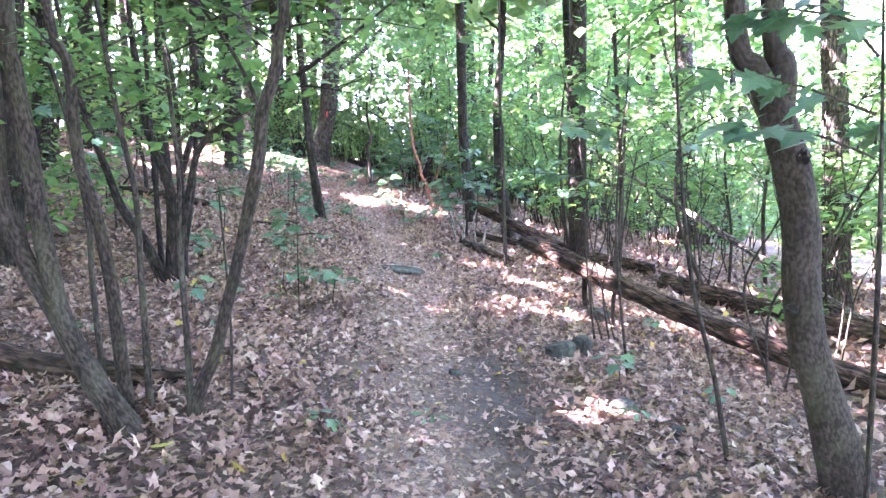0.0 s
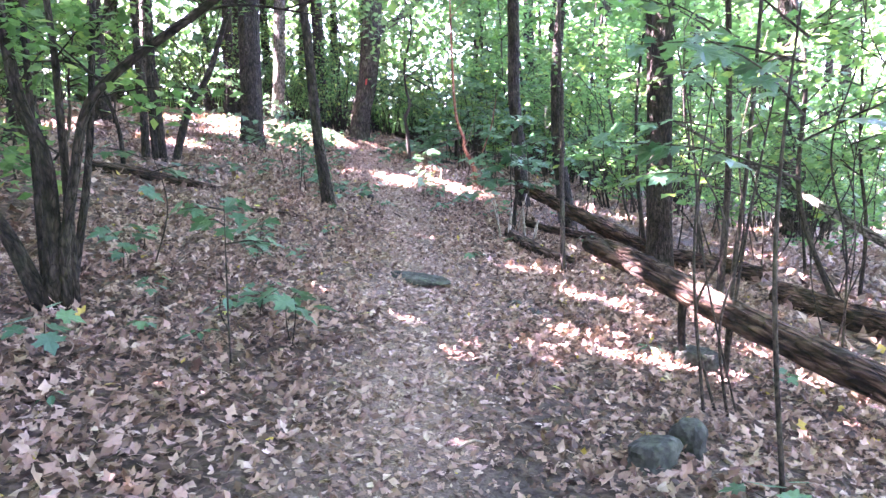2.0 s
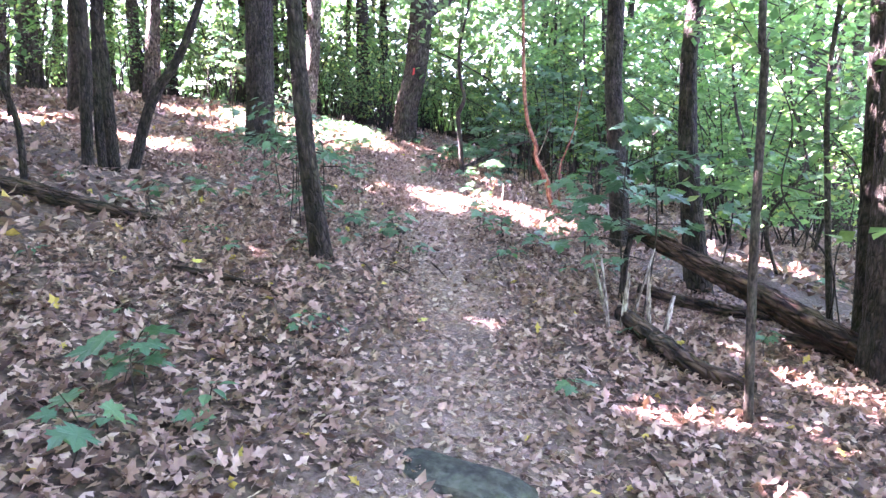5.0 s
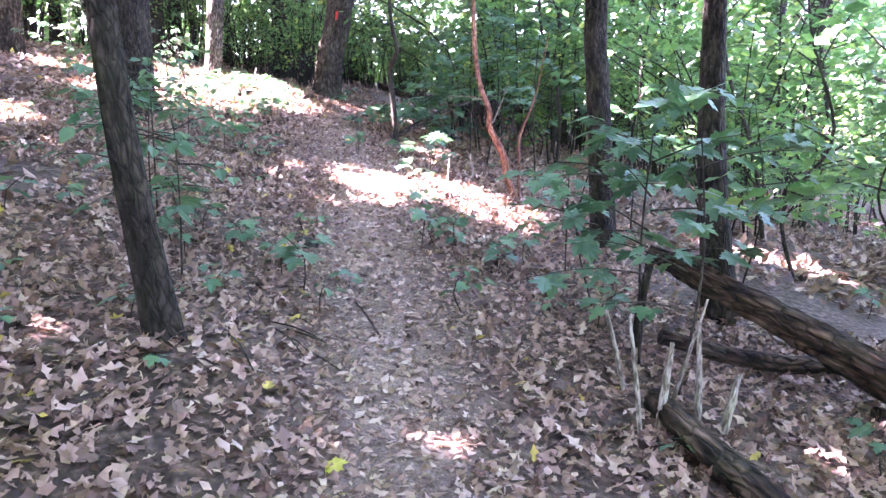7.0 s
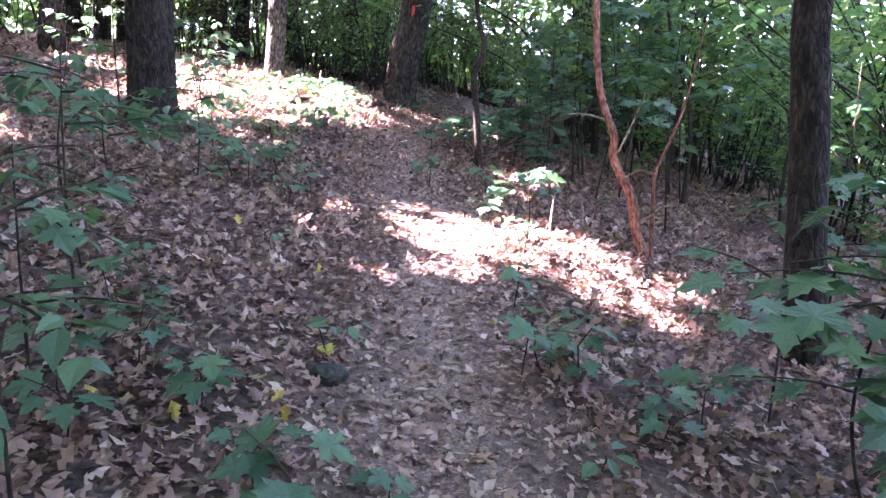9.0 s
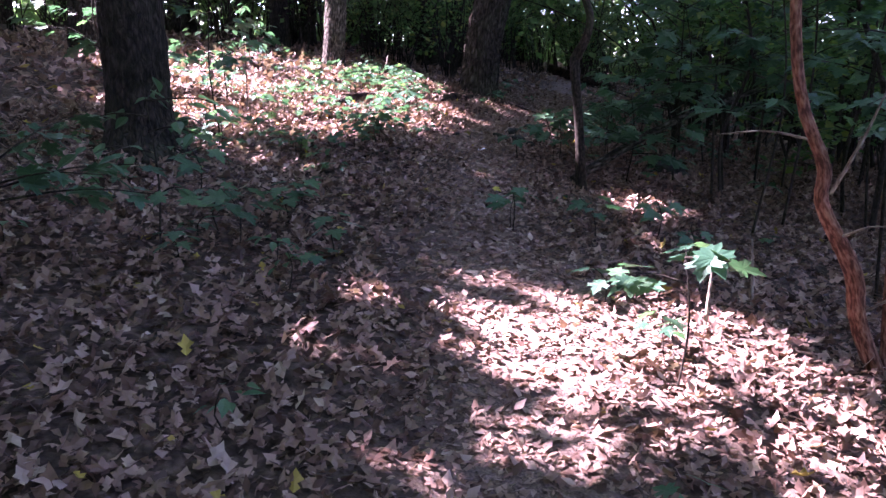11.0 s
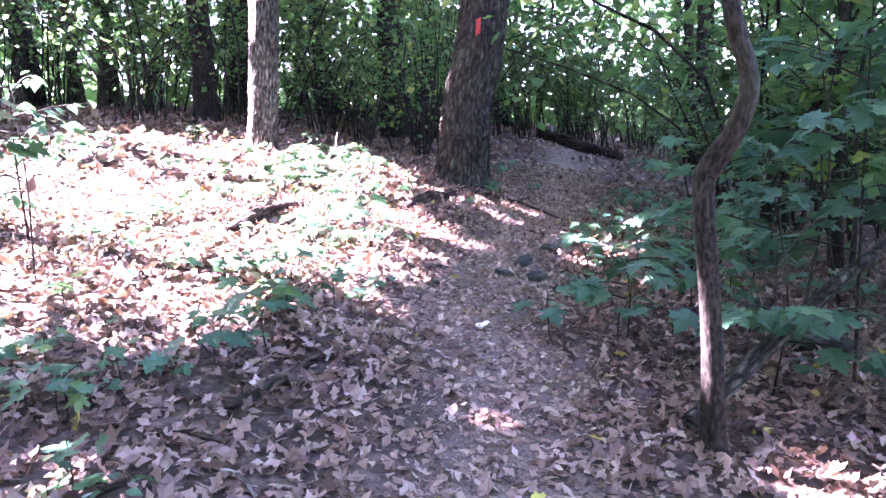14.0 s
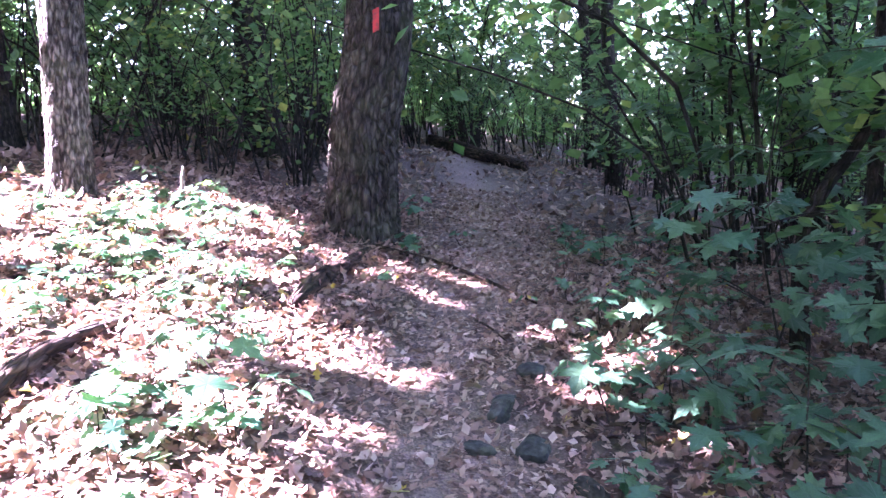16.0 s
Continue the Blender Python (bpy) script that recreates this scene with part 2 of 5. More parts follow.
def tube(pts, seg=10, rings=12, ridge=0.0, lump=0.03, flare=0.0, seed=0):
    """A tapering, uneven stem through (x, y, z, radius) points, closed at both ends."""
    r_ = np.random.default_rng(seed)
    c = spline(pts, rings)
    rad = np.maximum(c[:, 3], 0.0015)
    c = c[:, :3]
    tan = np.gradient(c, axis=0)
    tan /= np.linalg.norm(tan, axis=1)[:, None] + 1e-9
    ref = np.array([0, 1.0, 0]) if abs(tan[0][1]) < 0.7 else np.array([1.0, 0, 0])
    u = ref - (tan @ ref)[:, None] * tan
    u /= np.linalg.norm(u, axis=1)[:, None]
    v = np.cross(tan, u)
    a = np.linspace(0, 2 * np.pi, seg, endpoint=False)
    ph = r_.uniform(0, 6.28, 6)
    s = np.linspace(0, 1, rings)[:, None]
    k = 1 + lump * (np.sin(2 * a + ph[0] + 5 * s) + np.sin(3 * a + ph[1] - 9 * s) + 0.7 * np.sin(17 * s + ph[2] + a))
    if ridge:
        n = max(7, seg // 3)
        w = np.sin(n * a + ph[3] + 1.6 * np.sin(23 * s + ph[4]) + 1.1 * np.sin(51 * s + 3 * a))
        k = k + ridge * (np.abs(w) - 0.5) + ridge * (0.5 * r_.normal(0, 1, (1, seg)) + 0.2 * r_.normal(0, 1, (rings, seg)))
    if flare:
        k = k + flare * np.exp(-s * rings / 5.0) * (1 + 0.45 * np.sin(5 * a + ph[5]))
    rr = rad[:, None] * k
    verts = c[:, None, :] + rr[:, :, None] * (np.cos(a)[None, :, None] * u[:, None, :] + np.sin(a)[None, :, None] * v[:, None, :])
    verts = verts.reshape(-1, 3)
    i = np.arange(rings - 1)[:, None] * seg
    j = np.arange(seg)[None, :]
    j2 = (j + 1) % seg
    quads = np.stack([i + j, i + j2, i + seg + j2, i + seg + j], -1).reshape(-1, 4)
    verts = np.vstack([verts, c[0], c[-1] + tan[-1] * rad[-1] * 0.3])
    n0 = rings * seg
    jj = np.arange(seg)
    caps = np.vstack([np.stack([np.full(seg, n0), (jj + 1) % seg, jj], -1),
                      np.stack([np.full(seg, n0 + 1), n0 - seg + jj, n0 - seg + (jj + 1) % seg], -1)])
    along = np.concatenate([[0], np.cumsum(np.linalg.norm(np.diff(c, axis=0), axis=1))]) + ph[0] * 3
    grain = np.stack(np.broadcast_arrays(rad[:, None] * np.cos(a)[None] + ph[1], rad[:, None] * np.sin(a)[None] + ph[2], along[:, None]), -1).reshape(-1, 3)
    grain = np.vstack([grain, grain[0], grain[-1]])
    return verts, quads, caps, grain


def grained(me, grain):
    me.attributes.new("grain", "FLOAT_VECTOR", "POINT").data.foreach_set("vector", np.asarray(grain, dtype=np.float32).ravel())
    return me


def tube_mesh(name, pts, mat, **kw):
    v, q, c, g = tube(pts, **kw)
    return grained(make_mesh(name, v, [q, c], mat), g)


# leaf outlines: x along the rib, y across, z curl; triangles
BLADE = (np.array([(0, 0, 0), (0.42, 0.31, 0.05), (0.5, 0, 0), (0.42, -0.31, 0.05), (1, 0, -0.08)]),
         np.array([(0, 2, 1), (0, 3, 2), (1, 2, 4), (2, 3, 4)]))
CARD = (np.array([(0, 0, 0), (0.5, 0.36, 0.06), (1, 0, 0), (0.5, -0.36, 0.06)]), np.array([(0, 2, 1), (0, 3, 2)]))
HALF = ((-0.04, 0.16), (0.04, 0.2), (0.0, 0.42), (0.14, 0.38), (0.2, 0.3), (0.3, 0.42), (0.36, 0.62), (0.46, 0.5), (0.56, 0.54), (0.54, 0.36), (0.5, 0.2), (0.66, 0.24), (0.74, 0.27), (0.78, 0.16), (0.9, 0.1))
RIM = ((0.0, 0.0), *HALF, (1.05, 0.0), *((a, -b) for a, b in HALF[::-1]))
LOBED = (np.array([(a, b, 0.16 * abs(b) - 0.22 * b * b - 0.13 * a * a) for a, b in RIM] + [(0.36, 0, -0.02)]),
         np.array([(len(RIM), (i + 1) % len(RIM), i) for i in range(len(RIM))]))
OVAL_RIM = ((0.0, 0.0), (0.1, 0.12), (0.28, 0.25), (0.5, 0.29), (0.72, 0.2), (0.88, 0.09), (1.06, 0.0), (0.88, -0.09), (0.72, -0.2), (0.5, -0.29), (0.28, -0.25), (0.1, -0.12))
OVAL = (np.array([(a, b, 0.25 * abs(b) - 0.16 * a * a) for a, b in OVAL_RIM] + [(0.45, 0, -0.04)]), np.array([(12, (i + 1) % 12, i) for i in range(12)]))
OAK = (np.array([(0, 0, 0.02), (0.2, 0.2, 0.07), (0.34, 0.1, 0.03), (0.55, 0.33, 0.1), (0.68, 0.15, 0.04), (1.0, 0.05, 0.1),
                 (0.7, -0.16, 0.04), (0.52, -0.32, 0.1), (0.36, -0.1, 0.03), (0.2, -0.22, 0.07), (0.45, 0, 0)]),
       np.array([(10, (i + 1) % 10, i) for i in range(10)]))


def leaf_cloud(shape, at, size, rg, tilt=0.45, yaw=None, curl=None, tint=None):
    """Many leaves: corners, triangles and a tint each. tilt: how far they lean, in radians."""
    tv, tf = shape
    n = len(at)
    yaw = rg.uniform(0, 2 * np.pi, n) if yaw is None else yaw
    a, b = rg.normal(0, tilt, n), rg.normal(0, tilt, n)
    v = np.repeat(tv[None], n, 0) * np.asarray(size).reshape(-1, 1, 1)
    if curl is not None:
        v[:, :, 2] *= curl[:, None]
    x, y, z = v[..., 0], v[..., 1], v[..., 2]
    ca, sa, cb, sb, cy, sy = (f(q)[:, None] for q in (a, b, yaw) for f in (np.cos, np.sin))
    y, z = y * ca - z * sa, y * sa + z * ca
    x, z = x * cb + z * sb, -x * sb + z * cb
    x, y = x * cy - y * sy, x * sy + y * cy
    v = np.stack([x, y, z], -1) + np.asarray(at)[:, None, :]
    f = tf[None] + (np.arange(n) * len(tv))[:, None, None]
    tint = rg.uniform(0, 1, n) * 0.85 if tint is None else tint
    return v.reshape(-1, 3), f.reshape(-1, 3), np.repeat(tint, len(tv))


# ---- ground ----
TRAIL = ((-8, 0.1), (0, 0.0), (3.5, -0.2), (6.3, -0.66), (8.5, -1.05), (9.9, -1.4), (12, -1.95), (13.3, -2.3), (15.2, -2.9),
         (17.4, -3.75), (20.2, -4.6), (21.1, -4.55), (22.4, -4.42), (24.7, -4.62), (29.8, -5.5), (38, -5.9), (60, -7.5))


def trail_x(y):
    return np.interp(y, [p[0] for p in TRAIL], [p[1] for p in TRAIL])


def trail_mask(x, y):
    w = 0.42 + 0.08 * np.sin(1.7 * y) + 0.06 * np.sin(4.1 * y + 1)
    return np.exp(-(((x - trail_x(y)) / w) ** 2))


def damp_mask(x, y):
    """A stretch of dark, damp soil on the trail."""
    w = 0.34 + 0.1 * np.sin(3.1 * y) + 0.06 * np.sin(7.3 * y + 2)
    return np.exp(-(((x - 0.02 + 0.06 * (y - 4.5)) / w) ** 2) - ((y - 4.6) / 1.35) ** 2)


def ground_z(x, y):
    x, y = np.asarray(x, dtype=float), np.asarray(y, dtype=float)
    u = (y - 10) / 10
    c = np.clip(u, -1.0, 1.6)
    s = TH[1] + 2 * TH[2] * c + 3 * TH[3] * c * c
    z = TH[0] + TH[1] * c + TH[2] * c**2 + TH[3] * c**3 + np.maximum(s, 0.35) * np.clip(u - c, -20, 6)
    z = z + 14 * np.tanh(x / 14) * (TH[4] + TH[5] * c)
    z = z + 0.018 * np.sin(2.1 * x + 1.3 * y) + 0.014 * np.sin(3.7 * x - 2.9 * y + 1) + 0.008 * np.sin(8.3 * x + 6.1 * y)
    z = z + 0.12 * np.exp(-((x + 2.6) ** 2 + (y - 10.45) ** 2) / 0.6)
    return z - 0.045 * trail_mask(x, y)


def on_ground(x, y, dz=0.0):
    return (x, y, float(ground_z(x, y)) + dz)


def spaced(lo, hi, step, far):
    inner = list(np.arange(lo, hi + step / 2, step))
    out, d, a, b = [], step, lo, hi
    low, high = [], []
    while a > -far or b < far:
        d *= 1.35
        a, b = a - d, b + d
        low.append(a)
        high.append(b)
    return np.array(low[::-1] + inner + high)


gx, gy = spaced(-11, 9, 0.16, 400), spaced(-3, 33, 0.16, 400)
X, Y = np.meshgrid(gx, gy)
Z = ground_z(X, Y) + 0.012 * np.sin(19 * X + 7 * Y) * np.cos(17 * Y - 5 * X)
nx_, ny_ = len(gx), len(gy)
i_ = (np.arange(ny_ - 1)[:, None] * nx_ + np.arange(nx_ - 1)[None, :]).ravel()
ground_me = make_mesh("ground", np.stack([X, Y, Z], -1).reshape(-1, 3), [np.stack([i_, i_ + 1, i_ + nx_ + 1, i_ + nx_], -1)], M_SOIL)
ground_me.attributes.new("trail", "FLOAT", "POINT").data.foreach_set("value", trail_mask(X, Y).ravel().astype(np.float32))
ground_me.attributes.new("damp", "FLOAT", "POINT").data.foreach_set("value", damp_mask(X, Y).ravel().astype(np.float32))
ground = tagged(new("ground", ground_me), "sloping forest floor with a narrow worn dirt footpath", "ground", kind="structure")

# ---- leaf litter ----
def litter(n, x0, x1, y0, y1, big, keep_trail):
    x, y = rng.uniform(x0, x1, n), rng.uniform(y0, y1, n)
    t = trail_mask(x, y)
    k = rng.uniform(0, 1, n) > np.maximum(t * keep_trail, 0.8 * damp_mask(x, y))
    x, y, t = x[k], y[k], t[k]
    size = rng.uniform(0.05, 0.118, len(x)) * big * (1 - 0.55 * t)
    at = np.stack([x, y, ground_z(x, y) + 0.006 + rng.uniform(0, 0.034, len(x)) * (1 - 0.7 * t)], -1)
    tint = np.where(rng.uniform(0, 1, len(x)) < 0.36, rng.normal(0.17, 0.1, len(x)), rng.normal(0.5, 0.15, len(x))) - 0.12 * damp_mask(x, y)
    tint = np.clip(tint, 0, 0.78)
    tint = np.where(rng.uniform(0, 1, len(x)) < 0.006, 0.93, tint)
    return at, size, tint


pieces, base = [], 0
for shape, *args in ((OAK, 50000, -4.4, 2.4, 0.6, 13, 0.86, 0.8), (OAK, 50000, -7.4, -0.2, 13, 24, 0.86, 0.8), (BLADE, 24000, -4.6, 2.6, 0.6, 13, 0.62, 0.62), (BLADE, 26000, -8, 0.2, 13, 25, 0.62, 0.62),
                     (BLADE, 9000, -11, -4.4, 2, 13, 1.4, 0.5), (BLADE, 18000, 2.4, 9, 3, 18, 1.4, 0.5), (BLADE, 9000, -14, -7.4, 13, 26, 1.4, 0.5), (BLADE, 14000, -0.2, 8, 14, 28, 1.4, 0.5), (BLADE, 9000, -12, 2, 24, 36, 1.5, 0.6)):
    at, size, tint = litter(*args)
    v, f, tn = leaf_cloud(shape, at, size, rng, 0.5, curl=rng.uniform(0.3, 3.0, len(at)) * rng.choice([-1, 1], len(at)), tint=tint)
    pieces.append((v, f + base, tn))
    base += len(v)
n = 34000
y = rng.uniform(0.8, 27, n)
x = trail_x(y) + rng.normal(0, 0.36, n)
k = rng.uniform(0, 1, n) > 0.85 * damp_mask(x, y)
x, y = x[k], y[k]
n = len(x)
at = np.stack([x, y, ground_z(x, y) + rng.uniform(0.004, 0.016, n)], -1)
v, f, tn = leaf_cloud(BLADE, at, rng.uniform(0.02, 0.07, n), rng, 0.35, curl=rng.uniform(-2, 2, n), tint=np.clip(rng.normal(0.5, 0.2, n) - 0.2 * damp_mask(x, y), 0, 0.78))
pieces.append((v, f + base, tn))
litter_me = make_mesh("leaf_litter", np.vstack([p[0] for p in pieces]), [np.vstack([p[1] for p in pieces])], M_LITTER, False, np.concatenate([p[2] for p in pieces]))
leaf_litter = tagged(new("leaf_litter", litter_me), "dense layer of dry curled brown oak leaves on the ground", "leaf litter", kind="stuff")

# ---- sun flecks: where gaps in the crowns let the sun down to the ground (x, y, half width, half depth) ----
SUN_TRAIL = ((-3.07, 14.99, 0.41, 0.38), (-2.62, 15.5, 0.4, 0.33), (-1.89, 15.64, 0.87, 0.4), (-2.87, 14.0, 0.24, 0.22), (-4.03, 15.56, 0.18, 0.14), (-3.0, 14.94, 0.45, 0.22), (-2.49, 14.13, 0.22, 0.28), (-2.14, 14.98, 0.3, 0.25), (-2.6, 14.65, 0.45, 0.3), (-1.5, 15.18, 0.59, 0.35),
             (-1.16, 15.01, 0.31, 0.13), (-1.0, 14.74, 0.22, 0.08), (-1.27, 13.98, 0.2, 0.07), (-0.81, 14.31, 0.32, 0.1), (-1.2, 13.53, 0.1, 0.04), (-1.44, 13.22, 0.06, 0.04), (-3.14, 13.43, 0.06, 0.03), (-3.0, 13.75, 0.18, 0.1),
             (-3.62, 14.28, 0.18, 0.1), (-3.9, 14.05, 0.16, 0.12), (-2.68, 17.76, 0.35, 0.2), (-3.98, 15.51, 0.22, 0.11), (-4.48, 14.11, 0.27, 0.1), (-5.39, 14.11, 0.1, 0.16), (-4.42, 14.94, 0.18, 0.05),
             (-2.54, 17.11, 0.28, 0.18), (-2.44, 16.56, 0.14, 0.09), (-2.28, 16.34, 0.17, 0.1), (-2.07, 16.93, 0.1, 0.08), (-4.25, 14.29, 0.05, 0.05), (-5.21, 16.54, 0.07, 0.08), (-6.11, 16.91, 0.16, 0.06), (-5.7, 17.03, 0.19, 0.08),
             (-4.01, 16.72, 0.1, 0.05), (-4.14, 17.79, 0.17, 0.05), (-3.27, 15.48, 0.12, 0.06), (-2.3, 14.85, 0.85, 0.6), (-1.9, 15.1, 0.75, 0.5),
             (-4.18, 17.74, 0.19, 0.06), (-3.97, 15.41, 0.11, 0.05), (-4.37, 15.62, 0.1, 0.05), (-3.95, 15.75, 0.11, 0.04), (-5.26, 16.46, 0.09, 0.06), (-3.21, 15.58, 0.11, 0.05), (-2.9, 15.61, 0.15, 0.05), (-4.78, 15.49, 0.06, 0.04), (-3.49, 15.21, 0.06, 0.03), (-5.08, 21.3, 0.35, 0.1))
SUN_CLEARING = ((-7.4, 20.2, 2.1, 1.8), (-8.6, 21.9, 1.7, 1.4), (-6.5, 18.6, 1.3, 0.9), (-5.6, 18.9, 0.85, 0.85), (-6.2, 20.3, 0.9, 0.9), (-6.7, 21.6, 1.0, 0.8), (-5.6, 17.9, 0.6, 0.45), (-5.3, 16.5, 0.4, 0.25),
                (-6.9, 17.4, 0.8, 0.5), (-6.1, 17.2, 0.4, 0.3), (-7.3, 22.7, 0.9, 0.4), (-5.95, 22.6, 0.4, 0.35), (-5.5, 20.4, 0.4, 0.22), (-5.7, 21.2, 0.35, 0.25), (-5.0, 18.3, 0.35, 0.2), (-9.5, 20.0, 1.0, 0.8), (-8.02, 20.67, 0.9, 1.2), (-5.5, 17.0, 0.07, 0.05), (-5.8, 17.0, 0.07, 0.05), (-5.25, 16.42, 0.06, 0.05), (-6.6, 22.75, 0.7, 0.3), (-5.86, 21.76, 0.25, 0.14))
SUN_NORTH = ((-4.43, 20.3, 0.48, 0.09), (-4.45, 20.8, 0.5, 0.08), (-4.3, 21.9, 0.35, 0.12), (-5.05, 21.8, 0.4, 0.17), (-3.48, 20.9, 0.35, 0.22), (-3.5, 19.95, 0.25, 0.16), (-4.9, 22.85, 0.5, 0.2), (-2.3, 17.9, 0.3, 0.15), (-4.5, 22.95, 0.45, 0.22), (-3.13, 18.87, 0.08, 0.08))
SUN_SPOTS = ((1.5, 15.6, 0.8, 0.35), (1.05, 10.8, 0.3, 0.15), (0.02, 7.67, 0.08, 0.08), (0.29, 7.41, 0.12, 0.12), (0.68, 7.61, 0.05, 0.04), (-0.6, 9.3, 0.12, 0.05), (-5.6, 13.6, 0.5, 0.2), (-7.0, 14.6, 0.9, 0.4), (-9.5, 15.0, 1.2, 0.6), (-8.6, 10.5, 0.6, 0.25),
             (-3.2, 12.9, 0.3, 0.12), (3.2, 13.5, 0.4, 0.15), (2.4, 8.2, 0.3, 0.15), (-2.05, 3.6, 0.22, 0.1))
FLECKS = SUN_TRAIL + SUN_CLEARING + SUN_NORTH + SUN_SPOTS
fleck_rng = np.random.default_rng(77)
FLECKS += tuple((fleck_rng.uniform(-7.5, 2.5), fleck_rng.uniform(2.5, 25), fleck_rng.uniform(0.03, 0.15), fleck_rng.uniform(0.02, 0.08)) for _ in range(90))
FLECKS += tuple((fleck_rng.uniform(-6.5, -1.8), fleck_rng.uniform(13.5, 22), fleck_rng.uniform(0.05, 0.16), fleck_rng.uniform(0.03, 0.09)) for _ in range(30))


def in_fleck(p, grow=1.0, extra=0.0):
    """Whether points would throw their shadow into one of the sun flecks."""
    k = (p[:, 2] - ground_z(p[:, 0], p[:, 1])) / SUN_DIR.z
    for _ in range(2):
        qx, qy = p[:, 0] - SUN_DIR.x * k, p[:, 1] - SUN_DIR.y * k
        k = (p[:, 2] - ground_z(qx, qy)) / SUN_DIR.z
    qx, qy = p[:, 0] - SUN_DIR.x * k, p[:, 1] - SUN_DIR.y * k
    w = 1 + 0.3 * np.sin(5.1 * qx + 2.3 * qy) + 0.28 * np.sin(11 * qy - 7 * qx) + 0.2 * np.sin(19 * qx + 5)
    out = np.zeros(len(p), dtype=bool)
    for x, y, a, b in FLECKS:
        e = extra * min(1.35, 0.35 + 1.7 * min(a, b))
        out |= ((qx - x) / (a * grow + e)) ** 2 + ((qy - y) / (b * grow + e)) ** 2 < w
    return out


# gaps in the crowns through which the sun reaches the tops of the saplings: (x, y, half width, half depth) at 3.5 m
GLADES = ((0.7, 17.5, 0.9, 0.9), (2.2, 22.0, 1.2, 1.2), (4.2, 13.5, 0.8, 1.0))


def in_glade(p):
    k = (p[:, 2] - ground_z(p[:, 0], p[:, 1]) - 3.5) / SUN_DIR.z
    for _ in range(2):
        qx, qy = p[:, 0] - SUN_DIR.x * k, p[:, 1] - SUN_DIR.y * k
        k = (p[:, 2] - ground_z(qx, qy) - 3.5) / SUN_DIR.z
    out = np.zeros(len(p), dtype=bool)
    for x, y, a, b in GLADES:
        out |= ((qx - x) / a) ** 2 + ((qy - y) / b) ** 2 < 1 + 0.3 * np.sin(3 * qx + 2 * qy)
    return out


def crown_mesh(origin, centre, spread, height, count, seed, size=(0.24, 0.44)):
    rg = np.random.default_rng(seed)
    k = max(16, count // 60)
    d = rg.normal(0, 1, (k, 3))
    d /= np.linalg.norm(d, axis=1)[:, None]
    d *= (rg.uniform(0.15, 1, k) ** 0.5)[:, None]
    clumps = np.array(centre) + d * np.array([spread, spread, height])
    at = clumps[rg.integers(0, k, count)] + rg.normal(0, 1, (count, 3)) * np.array([0.6, 0.6, 0.35])
    world_at = at + np.array(origin)
    at = at[~in_fleck(world_at, 1.0, 0.24)]
    world_at = at + np.array(origin)
    at = at[~in_glade(world_at)]
    v, f, tn = leaf_cloud(CARD, at, rg.uniform(*size, len(at)), rg, 0.5)
    return make_mesh("crown", v, [f], M_CANOPY, False, tn)


def tree(x, y, pts, top, mat, label, seed, crown=(4000, 3.2, 2.6), seg=16, ridge=0.0, flare=0.35, limbs=3, rings=40, name="tree", group="trees beside the trail", leaf=(0.24, 0.44), thick=None):
    """A tree with root flare, trunk, limbs and a crown of many leaves. pts: (x, y, z, radius) from the foot up."""
    rg = np.random.default_rng(seed)
    foot = on_ground(x, y, -0.06)
    t = thing(name, foot, label, "tree", group)
    last, prev = np.array(pts[-1]), np.array(pts[-2])
    lean = (last - prev)[:2] / max(0.3, last[2] - prev[2])
    lean = np.clip(lean, -0.2, 0.2)
    high = [tuple(p) for p in pts]
    z = last[2]
    for k in range(1, 4):
        zz = z + (top - z) * k / 3
        high.append((last[0] + lean[0] * (zz - z) * 0.6 + rg.normal(0, 0.1), last[1] + lean[1] * (zz - z) * 0.6 + rg.normal(0, 0.1), zz, last[3] * (1 - 0.25 * k)))
    part("trunk", tube_mesh("trunk", high, mat, seg=seg, rings=rings, ridge=ridge, flare=flare, seed=seed), t)
    curve = spline(high, 30)
    for k in range(limbs):
        i = int(rg.uniform(16, 27))
        p = curve[i]
        a, ln = rg.uniform(0, 6.28), rg.uniform(1.4, 2.8)
        part("limb", tube_mesh("limb", [(p[0], p[1], p[2], p[3] * 0.5), (p[0] + 0.5 * ln * math.cos(a), p[1] + 0.5 * ln * math.sin(a), p[2] + 0.35 * ln, p[3] * 0.35),
                                        (p[0] + ln * math.cos(a), p[1] + ln * math.sin(a), p[2] + 0.9 * ln, p[3] * 0.12)], mat, seg=7, rings=7, seed=seed + k), t)
    thick = thick or (0.75 if y < 11 else 0.5)
    n, spread, tall = int(crown[0] * thick), crown[1] * 1.1, crown[2] * 1.25
    if n:
        c = curve[-6][:3]
        part("crown", crown_mesh(foot, c, spread, tall, n, seed, leaf), t)
    return t


# ---- the trees that stand beside the trail ----
tree(-5.58, 22.85, ((0, 0, 0, 0.33), (0.05, 0.01, 0.45, 0.3), (0.10, 0.03, 0.99, 0.28), (0.28, 0.08, 1.87, 0.265), (0.42, 0.1, 3.4, 0.27)), 15, M_BARK,
     "large oak with furrowed bark, leaning slightly over the trail", 11, (9000, 4.6, 3.2), 64, 0.085, 0.3, 4, 220)
tree(-8.05, 22.6, ((0, 0, 0, 0.18), (0.05, 0.04, 0.81, 0.17), (0.11, 0.08, 1.64, 0.165), (0.15, 0.1, 3, 0.16)), 14, M_BARK_GREY,
     "straight tree with pale furrowed bark in a sunny clearing", 12, (6000, 3.6, 2.8), 44, 0.07, 0.25, 3, 180)
